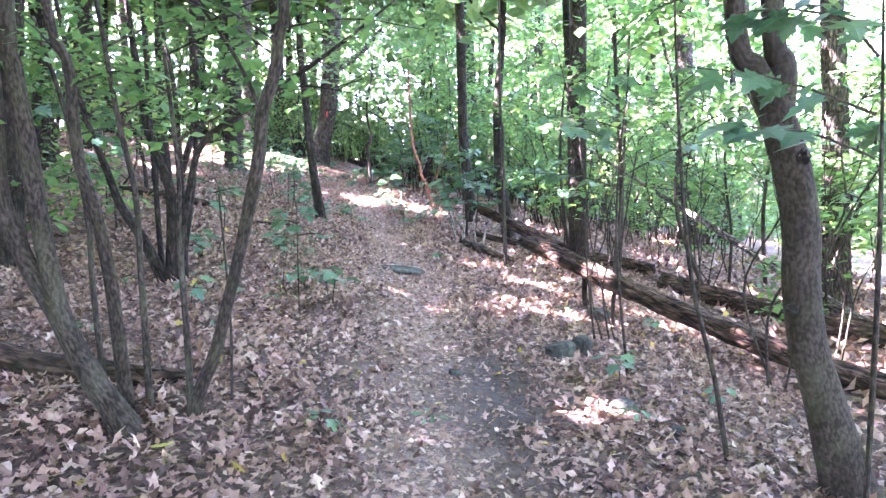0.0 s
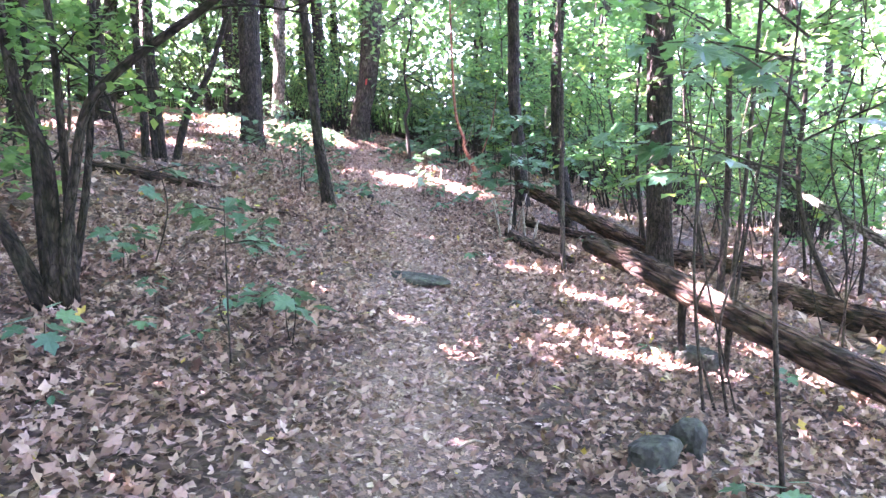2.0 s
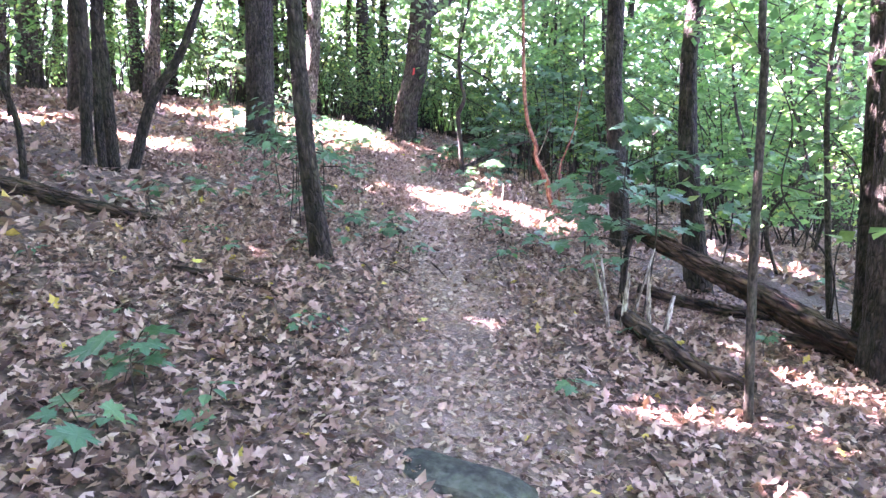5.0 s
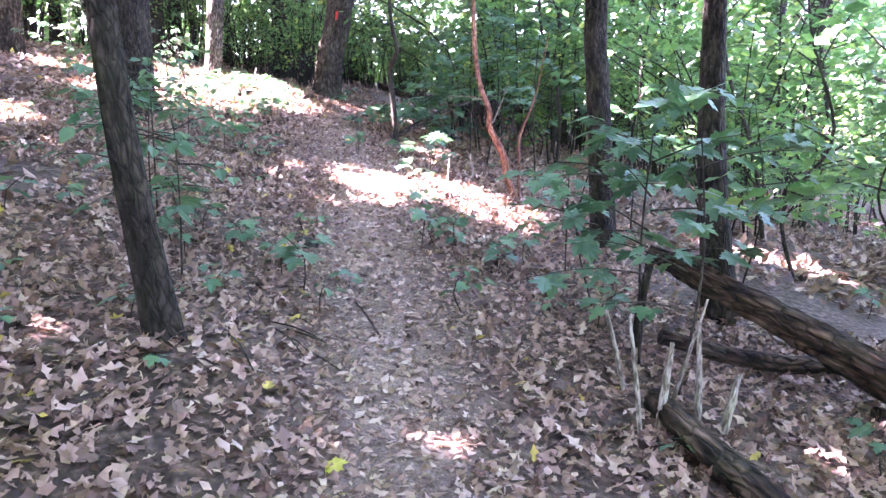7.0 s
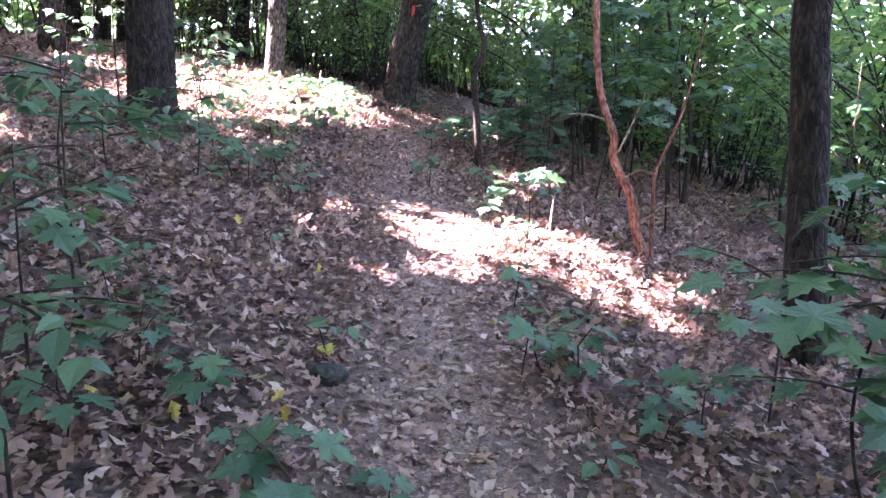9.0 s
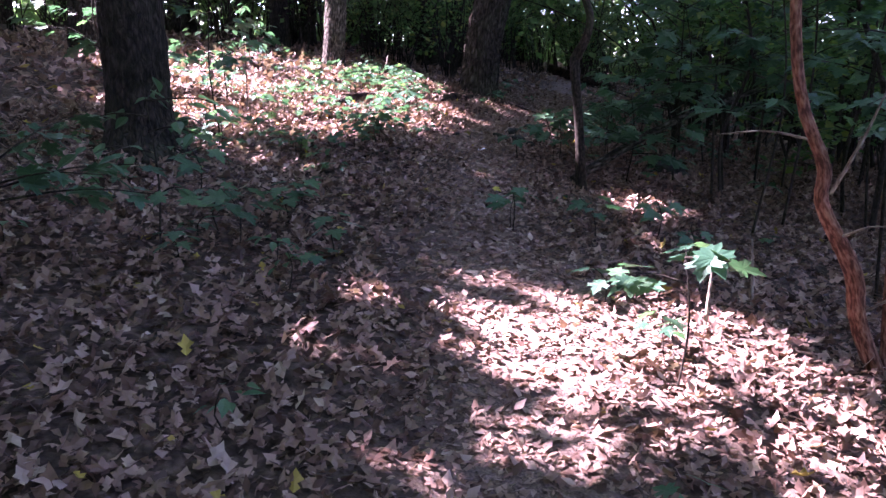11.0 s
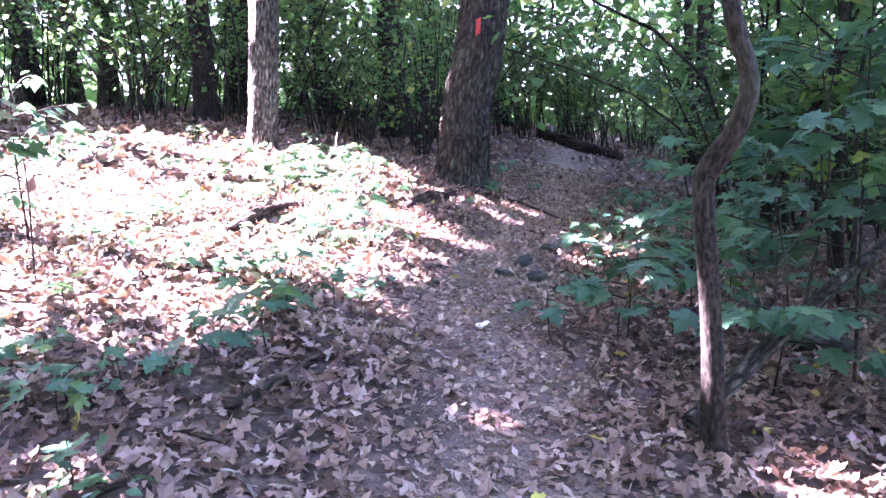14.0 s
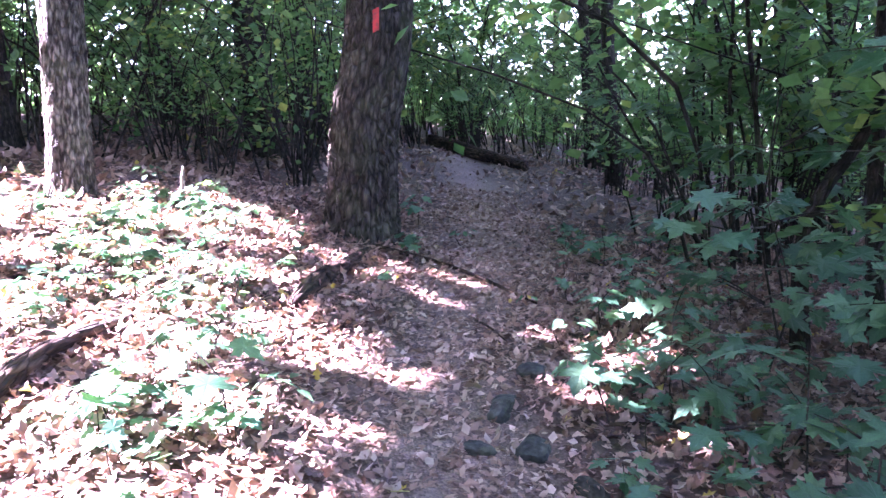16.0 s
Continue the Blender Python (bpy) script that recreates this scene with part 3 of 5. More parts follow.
tree(-5.95, 16.05, ((0, 0, 0, 0.24), (0, 0, 0.5, 0.22), (0.02, 0, 1.1, 0.21), (0.02, 0.02, 3, 0.2)), 14, M_BARK_DARK,
     "dark thick tree with flared roots and rough bark", 13, (8000, 4.2, 3.0), 48, 0.06, 0.6, 3, 180)
tree(-2.55, 10.5, ((0, 0, 0, 0.066), (-0.12, -0.05, 0.94, 0.06), (-0.2, -0.08, 1.98, 0.055), (-0.25, -0.1, 2.7, 0.05)), 7, M_BARK_DARK,
     "slim young tree leaning over the edge of the trail", 14, (4000, 1.7, 1.2), 18, 0.03, 0.3, 3, 60, leaf=(0.12, 0.2))
tree(1.45, 11.30, ((0, 0, 0, 0.14), (-0.02, 0.01, 1.2, 0.135), (-0.04, 0.02, 2.6, 0.13), (-0.05, 0.02, 4.5, 0.125)), 12, M_BARK_DARK,
     "straight dark tree rising from the downhill side", 15, (5000, 3.4, 2.6), 30, 0.05, 0.35, 3, 110)
tree(1.43, 11.60, ((0, 0, 0, 0.085), (-0.05, 0.02, 1.2, 0.075), (-0.08, 0.03, 2.5, 0.07)), 9, M_BARK_DARK,
     "thinner trunk growing close beside a straight dark tree", 16, (1800, 2.0, 1.6), 18, 0.03, 0.3, 2, 50)
tree(0.36, 12.9, ((0, 0, 0, 0.098), (-0.15, 0.02, 1.2, 0.09), (-0.2, 0.03, 2.0, 0.08), (-0.2, 0.03, 2.5, 0.075)), 8, M_BARK_DARK,
     "dark slender tree standing behind a fallen log", 17, (2200, 2.2, 1.8), 20, 0.04, 0.35, 3, 60)
tree(-0.36, 14.3, ((0, 0, 0, 0.102), (-0.13, 0.02, 1.6, 0.098), (-0.17, 0.03, 2.05, 0.096), (-0.2, 0.03, 4, 0.09)), 10, M_BARK_DARK,
     "slender dark tree at the edge of a sunlit patch", 18, (2600, 2.4, 2.0), 20, 0.04, 0.3, 3, 70)
tree(4.9, 17.6, ((0, 0, 0, 0.23), (-0.06, 0.02, 3.2, 0.215)), 13, M_BARK, "sturdy tree lower down the slope", 19, (5000, 3.4, 2.6), 28, 0.05, 0.4, 3, 80)
tree(4.84, 10.06, ((0, 0, 0, 0.18), (-0.05, 0.03, 2.84, 0.17)), 12, M_BARK, "straight tree on the downhill slope", 20, (4500, 3.2, 2.6), 28, 0.05, 0.4, 3, 80)
tree(-4.31, 5.94, ((0, 0, 0, 0.105), (0.11, 0.08, 2.34, 0.1)), 10, M_BARK_DARK, "tree with dark bark on the uphill bank", 21, (4500, 3.2, 2.6), 24, 0.05, 0.4, 3, 70)
tree(-8.21, 12.43, ((0, 0, 0, 0.2), (0.02, 0.02, 1.5, 0.155), (0.05, 0.02, 3, 0.15)), 13, M_BARK_DARK, "thick tree with flared roots on the uphill bank", 22, (7000, 4.0, 3.0), 32, 0.05, 0.6, 3, 90)
tree(-10.65, 25.0, ((0, 0, 0, 0.18), (0.01, 0.01, 1.4, 0.17), (0, 0, 3, 0.165)), 14, M_BARK_DARK, "black trunk in the shade behind the clearing", 23, (6000, 3.8, 3.0), 28, 0.05, 0.3, 3, 80)
tree(-11.5, 27.5, ((0, 0, 0, 0.18), (0.05, 0.03, 1.66, 0.17), (0.05, 0, 3, 0.165)), 14, M_BARK_DARK, "black trunk in the shade behind the clearing", 24, (6000, 3.8, 3.0), 28, 0.05, 0.3, 3, 80)
tree(-0.4, 27.6, ((0, 0, 0, 0.24), (-0.2, 0.03, 2.7, 0.22)), 13, M_BARK_DARK, "dark tree beyond the thicket", 25, (5000, 3.6, 2.8), 28, 0.05, 0.3, 3, 80)
scarred = tree(1.92, 3.72, ((0, 0, 0, 0.12), (-0.2, -0.07, 0.6, 0.094), (-0.31, -0.12, 0.9, 0.088), (-0.37, -0.17, 1.2, 0.086), (-0.39, -0.2, 1.5, 0.086), (-0.44, -0.2, 1.78, 0.086), (-0.53, -0.2, 2.06, 0.08), (-0.63, -0.2, 2.28, 0.055), (-0.73, -0.2, 2.53, 0.05)), 7.5, M_BARK_SMOOTH,
               "leaning forked tree with scarred grey-brown bark beside the trail", 27, (4200, 2.2, 1.0), 36, 0.02, 0.3, 2, 140, leaf=(0.1, 0.18))
part("limb", tube_mesh("limb", ((-0.48, -0.2, 1.88, 0.08), (-0.5, -0.18, 2.07, 0.07), (-0.49, -0.18, 2.3, 0.058), (-0.55, -0.18, 2.55, 0.052), (-0.66, -0.2, 4.4, 0.03)), M_BARK_SMOOTH, seg=20, rings=50, ridge=0.02, seed=271), scarred)
for k, (ax, ay, az, ar) in enumerate(((-0.42, -0.28, 1.84, 0.042), (-0.43, -0.245, 1.1, 0.028))):
    part("knot", tube_mesh("knot", ((ax, ay + 0.05, az, ar), (ax - 0.01, ay - 0.01, az + 0.01, ar * 0.85), (ax - 0.015, ay - 0.025, az + 0.012, ar * 0.3)), M_BARK_DARK, seg=12, rings=8, ridge=0.2, seed=272 + k), scarred, "dark healed scar in the bark")
for i, (x, y, pts, top) in enumerate((
        (-3.03, 17.9, ((0, 0, 0, 0.043), (-0.02, -0.1, 0.54, 0.036), (-0.06, -0.2, 1.06, 0.037), (-0.035, -0.22, 1.16, 0.04), (0.035, -0.28, 1.28, 0.033), (0.065, -0.33, 1.43, 0.029), (0.005, -0.38, 1.67, 0.026), (-0.01, -0.42, 2.2, 0.023)), 5),
        (-2.47, 21.65, ((0, 0, 0, 0.05), (0, 0, 0.68, 0.045), (0.1, 0, 1.04, 0.04), (0.34, -0.02, 1.43, 0.034), (0.5, 0, 2.0, 0.03)), 5),
        (-1.86, 22.04, ((0, 0, 0, 0.06), (-0.03, 0.01, 0.9, 0.05), (-0.03, 0.0, 2.0, 0.045)), 6))):
    tree(x, y, pts, top, M_BARK_THIN if i == 0 else M_BARK_DARK, ("young tree with a crooked knee in its trunk beside the trail", "dark crooked young tree in the thicket", "dark young tree in the thicket")[i],
         30 + i, (2000, 1.4, 0.8), 16, 0.02, 0.3, 2, 70, "young_tree", leaf=(0.1, 0.17))

# the trail blaze painted on the bark of the oak, and the crooked knot
oak = bpy.data.objects["tree"]
a_, b_ = np.meshgrid(np.linspace(-0.026, 0.026, 5), np.linspace(-0.085, 0.085, 7))
bz = np.stack([a_ + 0.012 * np.sin(9 * b_), -0.006 * np.cos(a_ * 30), b_ + 0.008 * np.sin(50 * a_)], -1).reshape(-1, 3)
ii = (np.arange(6)[:, None] * 5 + np.arange(4)[None, :]).ravel()
blaze = part("blaze", make_mesh("blaze", bz, [np.stack([ii, ii + 1, ii + 6, ii + 5], -1)], M_BLAZE), oak, "faded red paint blaze on the bark")
blaze.location, blaze.rotation_euler = (0.33, -0.258, 1.73), (radians(-3), radians(-2), radians(3))

# ---- multi-stemmed shrubs and saplings ----
def stems_thing(x, y, stems, mat, label, seed, name="shrub", leaf_count=260, leaf_size=(0.06, 0.11), leaf_low=1.2, group="shrubs beside the trail"):
    rg = np.random.default_rng(seed)
    t = thing(name, on_ground(x, y, -0.04), label, "shrub", group)
    at = []
    for k, s in enumerate(stems):
        part("stem", tube_mesh("stem", s, mat, seg=10, rings=26, lump=0.05, seed=seed + k), t)
        c = spline(s, 40)
        c = c[c[:, 2] > leaf_low]
        for _ in range(3 if len(c) else 0):
            p = c[rg.integers(0, len(c))]
            a, ln = rg.uniform(0, 6.28), rg.uniform(0.35, 0.8)
            e = (p[0] + ln * math.cos(a), p[1] + ln * math.sin(a), p[2] + rg.uniform(-0.05, 0.35))
            part("twig", tube_mesh("twig", [(p[0], p[1], p[2], 0.006), ((p[0] + e[0]) / 2, (p[1] + e[1]) / 2, (p[2] + e[2]) / 2 + 0.05, 0.004), (*e, 0.002)], mat, seg=5, rings=6, seed=k), t)
            w = rg.uniform(0.25, 1, max(4, leaf_count // (3 * len(stems))))[:, None]
            at.append(np.array(p[:3]) * (1 - w) + np.array(e) * w + rg.normal(0, 0.07, (len(w), 3)))
    if at and leaf_count:
        at = np.vstack(at)
        v, f, tn = leaf_cloud(BLADE, at, rg.uniform(*leaf_size, len(at)), rg, 0.4)
        part("foliage", make_mesh("foliage", v, [f], M_LEAF, False, tn), t)
    return t


stems_thing(-1.73, 3.19, (((0, 0, 0, 0.085), (-0.1, 0, 0.18, 0.066), (-0.19, 0, 0.32, 0.06), (-0.33, 0, 0.6, 0.054), (-0.4, 0, 1.0, 0.048), (-0.43, 0, 1.25, 0.045), (-0.46, 0, 1.5, 0.042), (-0.5, 0, 1.8, 0.04), (-0.52, 0, 2.15, 0.036), (-0.5, 0.1, 4.2, 0.02)),
                          ((-0.32, 0, 0.57, 0.05), (-0.46, -0.02, 0.85, 0.045), (-0.53, -0.04, 1.06, 0.043), (-0.57, -0.05, 1.25, 0.04), (-0.54, -0.1, 1.85, 0.036), (-0.6, -0.1, 3.4, 0.02)),
                          ((-0.16, 0.26, 0.02, 0.038), (-0.17, 0.22, 0.45, 0.034), (-0.17, 0.16, 0.8, 0.032), (-0.2, 0.1, 1.14, 0.03), (-0.24, 0.06, 1.36, 0.03), (-0.24, 0.03, 1.6, 0.028), (-0.25, 0.02, 1.83, 0.025), (-0.34, 0.02, 2.12, 0.022), (-0.5, 0.02, 3.6, 0.012)),
                          ((0.18, 0.26, 0.02, 0.046), (0.23, 0.24, 0.18, 0.037), (0.34, 0.21, 0.4, 0.034), (0.44, 0.16, 0.69, 0.031), (0.51, 0.12, 0.9, 0.03), (0.59, 0.07, 1.16, 0.031), (0.65, 0.04, 1.37, 0.03), (0.68, 0.02, 1.58, 0.03), (0.74, 0.01, 1.73, 0.027), (0.78, 0.0, 1.94, 0.024), (0.81, 0, 2.1, 0.023), (0.86, 0, 3.4, 0.012)),
                          ((0.68, 0.02, 1.57, 0.013), (0.59, 0.03, 1.77, 0.01), (0.5, 0.05, 1.92, 0.008), (0.36, 0.05, 2.12, 0.006)),
                          ((-0.34, 0.36, 0.06, 0.018), (-0.38, 0.36, 0.72, 0.016), (-0.39, 0.36, 1.08, 0.015), (-0.47, 0.36, 1.58, 0.013), (-0.63, 0.36, 2.13, 0.01)),
                          ((-0.04, 0.26, -0.02, 0.02), (-0.06, 0.26, 0.76, 0.017), (-0.07, 0.26, 1.19, 0.016), (-0.15, 0.26, 1.62, 0.014), (-0.23, 0.26, 2.18, 0.01)),
                          ((0.17, 0.28, 0.0, 0.02), (0.16, 0.28, 0.46, 0.017), (0.14, 0.28, 0.99, 0.014), (0.15, 0.28, 1.33, 0.012), (0.1, 0.28, 1.9, 0.008)),
                          ((0.3, 0.5, -0.02, 0.008), (0.31, 0.5, 0.5, 0.007), (0.27, 0.5, 1.2, 0.005))), M_BARK_THIN,
            "many-stemmed shrub with curved grey-brown stems", 50, leaf_count=900, leaf_low=1.45)
stems_thing(-2.91, 6.11, (((0.02, 0, 0, 0.06), (0.04, 0, 0.87, 0.042), (-0.12, 0, 1.33, 0.036), (-0.22, 0, 2.03, 0.03), (-0.28, 0, 2.52, 0.026), (-0.4, 0, 4, 0.014)),
                         ((-0.02, 0, 0, 0.06), (-0.22, 0, 0.42, 0.046), (-0.41, 0, 0.72, 0.038), (-0.53, 0, 1.03, 0.032), (-0.7, -0.1, 1.7, 0.026), (-0.9, -0.2, 3.0, 0.014)),
                         ((0.1, 0.03, 0.02, 0.036), (0.12, 0, 0.4, 0.032), (0.2, 0, 0.77, 0.03), (0.3, 0, 1.18, 0.029), (0.45, 0, 1.37, 0.028), (0.76, 0, 1.58, 0.027), (1.05, 0, 1.75, 0.026), (1.36, 0, 1.95, 0.022), (1.66, 0, 2.15, 0.017), (2.1, 0.05, 2.5, 0.008)),
                         ((0.13, 0.05, 0, 0.03), (0.14, 0.02, 1.02, 0.024), (0.12, 0, 1.77, 0.02), (0.01, 0, 2.51, 0.015), (0, 0, 3.6, 0.008)),
                         ((0.05, 0.1, 0, 0.03), (0.18, 0.2, 1.0, 0.022), (0.24, 0.3, 2.5, 0.014)), ((-0.1, 0.1, 0, 0.03), (-0.2, 0.2, 1.2, 0.022), (-0.3, 0.3, 2.8, 0.012)),
                         ((1.05, 0, 1.75, 0.012), (1.3, 0.05, 1.78, 0.009), (1.7, 0.1, 1.72, 0.004)), ((0.45, 0, 1.37, 0.012), (0.2, 0.05, 1.5, 0.009), (-0.1, 0.1, 1.52, 0.004))), M_BARK_DARK,
            "dark many-stemmed shrub with one long arching branch", 60, leaf_count=900, leaf_low=1.1)
stems_thing(-5.9, 12.55, (((0, 0, 0, 0.07), (-0.05, -0.04, 1.22, 0.062), (-0.08, -0.06, 1.8, 0.058), (-0.1, 0, 5, 0.03)), ((0.12, 0.15, 0, 0.065), (0.3, 0.29, 0.83, 0.058), (0.6, 0.5, 1.5, 0.048), (1.0, 0.8, 3, 0.03)),
                          ((-0.17, -0.2, 0, 0.065), (-0.17, -0.2, 1.2, 0.06), (-0.2, -0.22, 1.8, 0.056), (-0.3, -0.3, 5, 0.03)), ((-0.06, -0.1, 0, 0.05), (-0.1, -0.1, 1.2, 0.045), (-0.05, -0.1, 4, 0.025))), M_BARK_DARK,
            "clump of several slender trunks from one root", 70, "tree_clump", 500, leaf_low=2.2)
stems_thing(-5.5, 10.9, (((0, 0, 0, 0.034), (-0.02, -0.02, 0.6, 0.029), (-0.11, -0.1, 1.03, 0.024), (-0.3, -0.3, 1.9, 0.015)), ((-0.05, -0.08, 0.7, 0.015), (0.1, -0.2, 1.3, 0.01))), M_BARK_DARK, "thin crooked sapling at the end of a log", 80, "sapling", 60)
stems_thing(0.23, 9.69, (((0, 0, 0, 0.027), (-0.03, 0.01, 0.93, 0.024), (-0.04, 0.01, 1.95, 0.02), (-0.07, 0.01, 2.3, 0.019), (-0.1, 0, 5, 0.01)),), M_BARK_THIN, "slim straight sapling beside fallen logs", 81, "sapling", 60, leaf_low=2.0)
stems_thing(1.25, 7.15, (((0, 0, 0, 0.02), (0.03, 0, 0.8, 0.017), (0.1, 0.02, 1.6, 0.014), (0.15, 0, 3, 0.01)), ((0.02, 0, 0.3, 0.012), (0.12, 0.1, 1.0, 0.01), (0.3, 0.2, 2, 0.006))), M_BARK_THIN, "slim sapling growing beside a log", 82, "sapling", 90, leaf_low=1.3)
stems_thing(1.35, 3.95, (((0, 0, 0, 0.017), (-0.07, 0.05, 0.5, 0.014), (-0.2, 0.1, 1.1, 0.012), (-0.25, 0.2, 1.9, 0.009), (-0.3, 0.2, 3, 0.005)),), M_BARK_THIN, "whip-thin bare sapling leaning beside the trail", 83, "sapling", 70, leaf_low=1.5)
red_sapling = stems_thing(-1.2, 15.65, (((0, 0, 0, 0.042), (-0.12, 0.01, 0.3, 0.038), (-0.17, 0.01, 0.54, 0.04), (-0.33, 0.02, 0.85, 0.032), (-0.34, 0.02, 1.03, 0.033), (-0.47, 0.03, 1.37, 0.028), (-0.54, 0.04, 2.0, 0.025), (-0.6, 0.05, 3.6, 0.015)),
                          ((0.02, 0.05, 0, 0.02), (0.0, 0.1, 0.45, 0.017), (0.0, 0.12, 0.75, 0.015), (0.09, 0.12, 1.0, 0.012), (0.18, 0.15, 1.3, 0.009), (0.28, 0.15, 1.9, 0.005))), M_RED_BARK, "reddish crooked sapling with bare dead twigs", 84, "sapling", 40, leaf_low=2.2)
for x, y, s in ((-1.2, 15.65, ((-0.4, 0.02, 1.15, 0.008), (-0.6, 0, 1.19, 0.006), (-0.82, -0.02, 1.17, 0.003))), (-1.2, 15.65, ((-0.3, 0.02, 0.9, 0.01), (-0.2, 0, 1.15, 0.008), (-0.12, 0, 1.4, 0.004))),
                (-1.2, 15.65, ((-0.1, 0.02, 0.35, 0.008), (0.12, -0.05, 0.52, 0.006), (0.3, -0.1, 0.5, 0.003))), (-1.2, 15.65, ((-0.25, 0.0, 0.7, 0.007), (-0.12, -0.1, 0.78, 0.005), (0.02, -0.15, 0.75, 0.003)))):
    o = part("dead_twig", tube_mesh("dead_twig", s, M_DEAD, seg=6, rings=8), red_sapling, "pale bare twig")

whip = np.random.default_rng(909)
for i in range(15):
    x, y = whip.uniform(1.0, 4.2), whip.uniform(5.6, 13.0)
    s = []
    for k in range(int(whip.integers(1, 4))):
        a, b2, h = whip.normal(0, 0.42), whip.normal(0, 0.35), whip.uniform(2.2, 3.8)
        r = whip.uniform(0.006, 0.012)
        kx, ky = whip.normal(0, 0.1, 2)
        s.append(((0.06 * k, 0, -0.02, r), (a * 0.3 + kx, b2 * 0.3 + ky, h * 0.25, r * 0.9), (a * 0.6 - kx, b2 * 0.5 - ky, h * 0.48, r * 0.75), (a * 1.1 + kx, b2 * 0.9, h * 0.72, r * 0.55), (a * 1.8, b2 * 1.5, h, 0.003)))
    stems_thing(x, y, s, M_BARK_THIN, "thin whippy sapling on the downhill side of the trail", 920 + i, "sapling", 110, (0.07, 0.12), 1.3)

# ---- fallen logs, sticks and stones ----
def log(pts, mat, label, seed, name="fallen_log", ridge=0.06, seg=22, rings=60, lump=0.06, category="log"):
    """A fallen trunk or branch: (x, y, height of its middle above the ground, radius)."""
    x0, y0 = pts[0][:2]
    o = np.array(on_ground(x0, y0))
    p = [(x - o[0], y - o[1], float(ground_z(x, y)) + h - o[2], r) for x, y, h, r in pts]
    ob = new(name, tube_mesh(name, p, mat, seg=seg, rings=rings, ridge=ridge, lump=lump, seed=seed))
    ob.location = o
    return tagged(ob, label, category, "fallen wood on the forest floor")


log(((0.36, 7.87, 0.68, 0.05), (0.5, 7.75, 0.66, 0.078), (0.75, 7.55, 0.6, 0.084), (1.2, 7.2, 0.49, 0.09), (2.0, 6.6, 0.29, 0.1), (3.0, 5.9, 0.12, 0.107), (3.8, 5.4, 0.11, 0.107)), M_LOG, "long rotting brown log propped up at its broken end", 500, ridge=0.14, lump=0.05, seg=26, rings=90)
log(((-0.36, 11.82, 0.6, 0.035), (-0.1, 11.75, 0.54, 0.07), (0.6, 11.6, 0.35, 0.1), (1.3, 11.46, 0.15, 0.115), (1.7, 11.38, 0.09, 0.12), (2.6, 11.15, 0.08, 0.1)), M_LOG, "splintered reddish-brown log propped on a stump", 501, ridge=0.18, lump=0.07, seg=26, rings=80)
log(((-0.4, 11.8, -0.05, 0.03), (-0.38, 11.8, 0.3, 0.026), (-0.34, 11.82, 0.58, 0.024)), M_BARK_DARK, "broken dark stump under a log", 541, "stump", 0.08, 12, 14, category="stump")
log(((1.02, 7.34, -0.05, 0.028), (1.0, 7.36, 0.25, 0.026), (1.01, 7.38, 0.5, 0.03)), M_BARK_DARK, "dark dead stub holding up a log", 540, "dead_stem", 0.05, 10, 14)
log(((-0.42, 11.0, 0.1, 0.055), (-0.2, 10.55, 0.07, 0.07), (0.0, 10.25, 0.05, 0.07), (0.35, 10.15, 0.04, 0.04)), M_LOG, "short rotten log with a crumbling end", 502, ridge=0.12)
log(((-0.26, 11.8, 0.12, 0.045), (0.3, 11.9, 0.1, 0.05), (0.95, 12.2, 0.08, 0.05)), M_LOG, "thin fallen log lying across other logs", 503, ridge=0.08)
log(((0.8, 11.5, 0.06, 0.05), (1.7, 11.6, 0.06, 0.06), (2.6, 11.4, 0.06, 0.06)), M_LOG, "thin fallen log in the shade", 504, ridge=0.08)
log(((2.5, 10.2, 0.1, 0.12), (3.2, 9.3, 0.12, 0.14), (4.0, 8.5, 0.13, 0.15), (5.2, 7.6, 0.13, 0.15)), M_LOG, "dark fallen log further down the slope", 505)
log(((1.9, 14.5, 2.0, 0.02), (2.6, 12.6, 1.5, 0.035), (3.6, 10.4, 0.8, 0.05), (4.6, 8.4, 0.1, 0.06)), M_BARK_GREY, "bare dead branch leaning down the slope", 506, "fallen_branch", 0.0, 10, 30)
log(((-3.4, 3.9, 0.08, 0.085), (-2.6, 3.72, 0.06, 0.085), (-2.1, 3.72, 0.05, 0.07), (-1.75, 3.85, 0.03, 0.035)), M_LOG, "dark fallen log behind the shrub stems", 507)
log(((-5.9, 10.85, 0.06, 0.07), (-5.4, 10.78, 0.07, 0.075), (-4.75, 10.76, 0.06, 0.065), (-4.25, 10.95, 0.03, 0.04)), M_LOG, "dark fallen log on the uphill bank", 508)
log(((-3.35, 9.85, 0.03, 0.02), (-2.93, 9.8, 0.03, 0.025), (-2.5, 9.72, 0.02, 0.012)), M_LOG, "fallen stick lying in leaf litter", 509, "fallen_stick", 0.03, 8, 16)
log(((-5.41, 20.72, 0.04, 0.035), (-5.39, 21.1, 0.06, 0.052), (-5.37, 21.6, 0.06, 0.05), (-5.35, 22.15, 0.05, 0.03)), M_LOG, "short rotten log at the edge of the trail", 510, ridge=0.12)
log(((-6.06, 19.12, 0.05, 0.045), (-6.12, 19.52, 0.06, 0.05), (-6.09, 19.8, 0.05, 0.04), (-6.02, 20.2, 0.03, 0.02)), M_LOG, "dark curved stick in the sunny clearing", 511, "fallen_stick", 0.06, 10, 20)
log(((-4.68, 17.15, 0.03, 0.025), (-4.64, 17.4, 0.04, 0.025), (-4.6, 17.7, 0.02, 0.015)), M_LOG, "short dark stick in leaf litter", 512, "fallen_stick", 0.03, 8, 14)
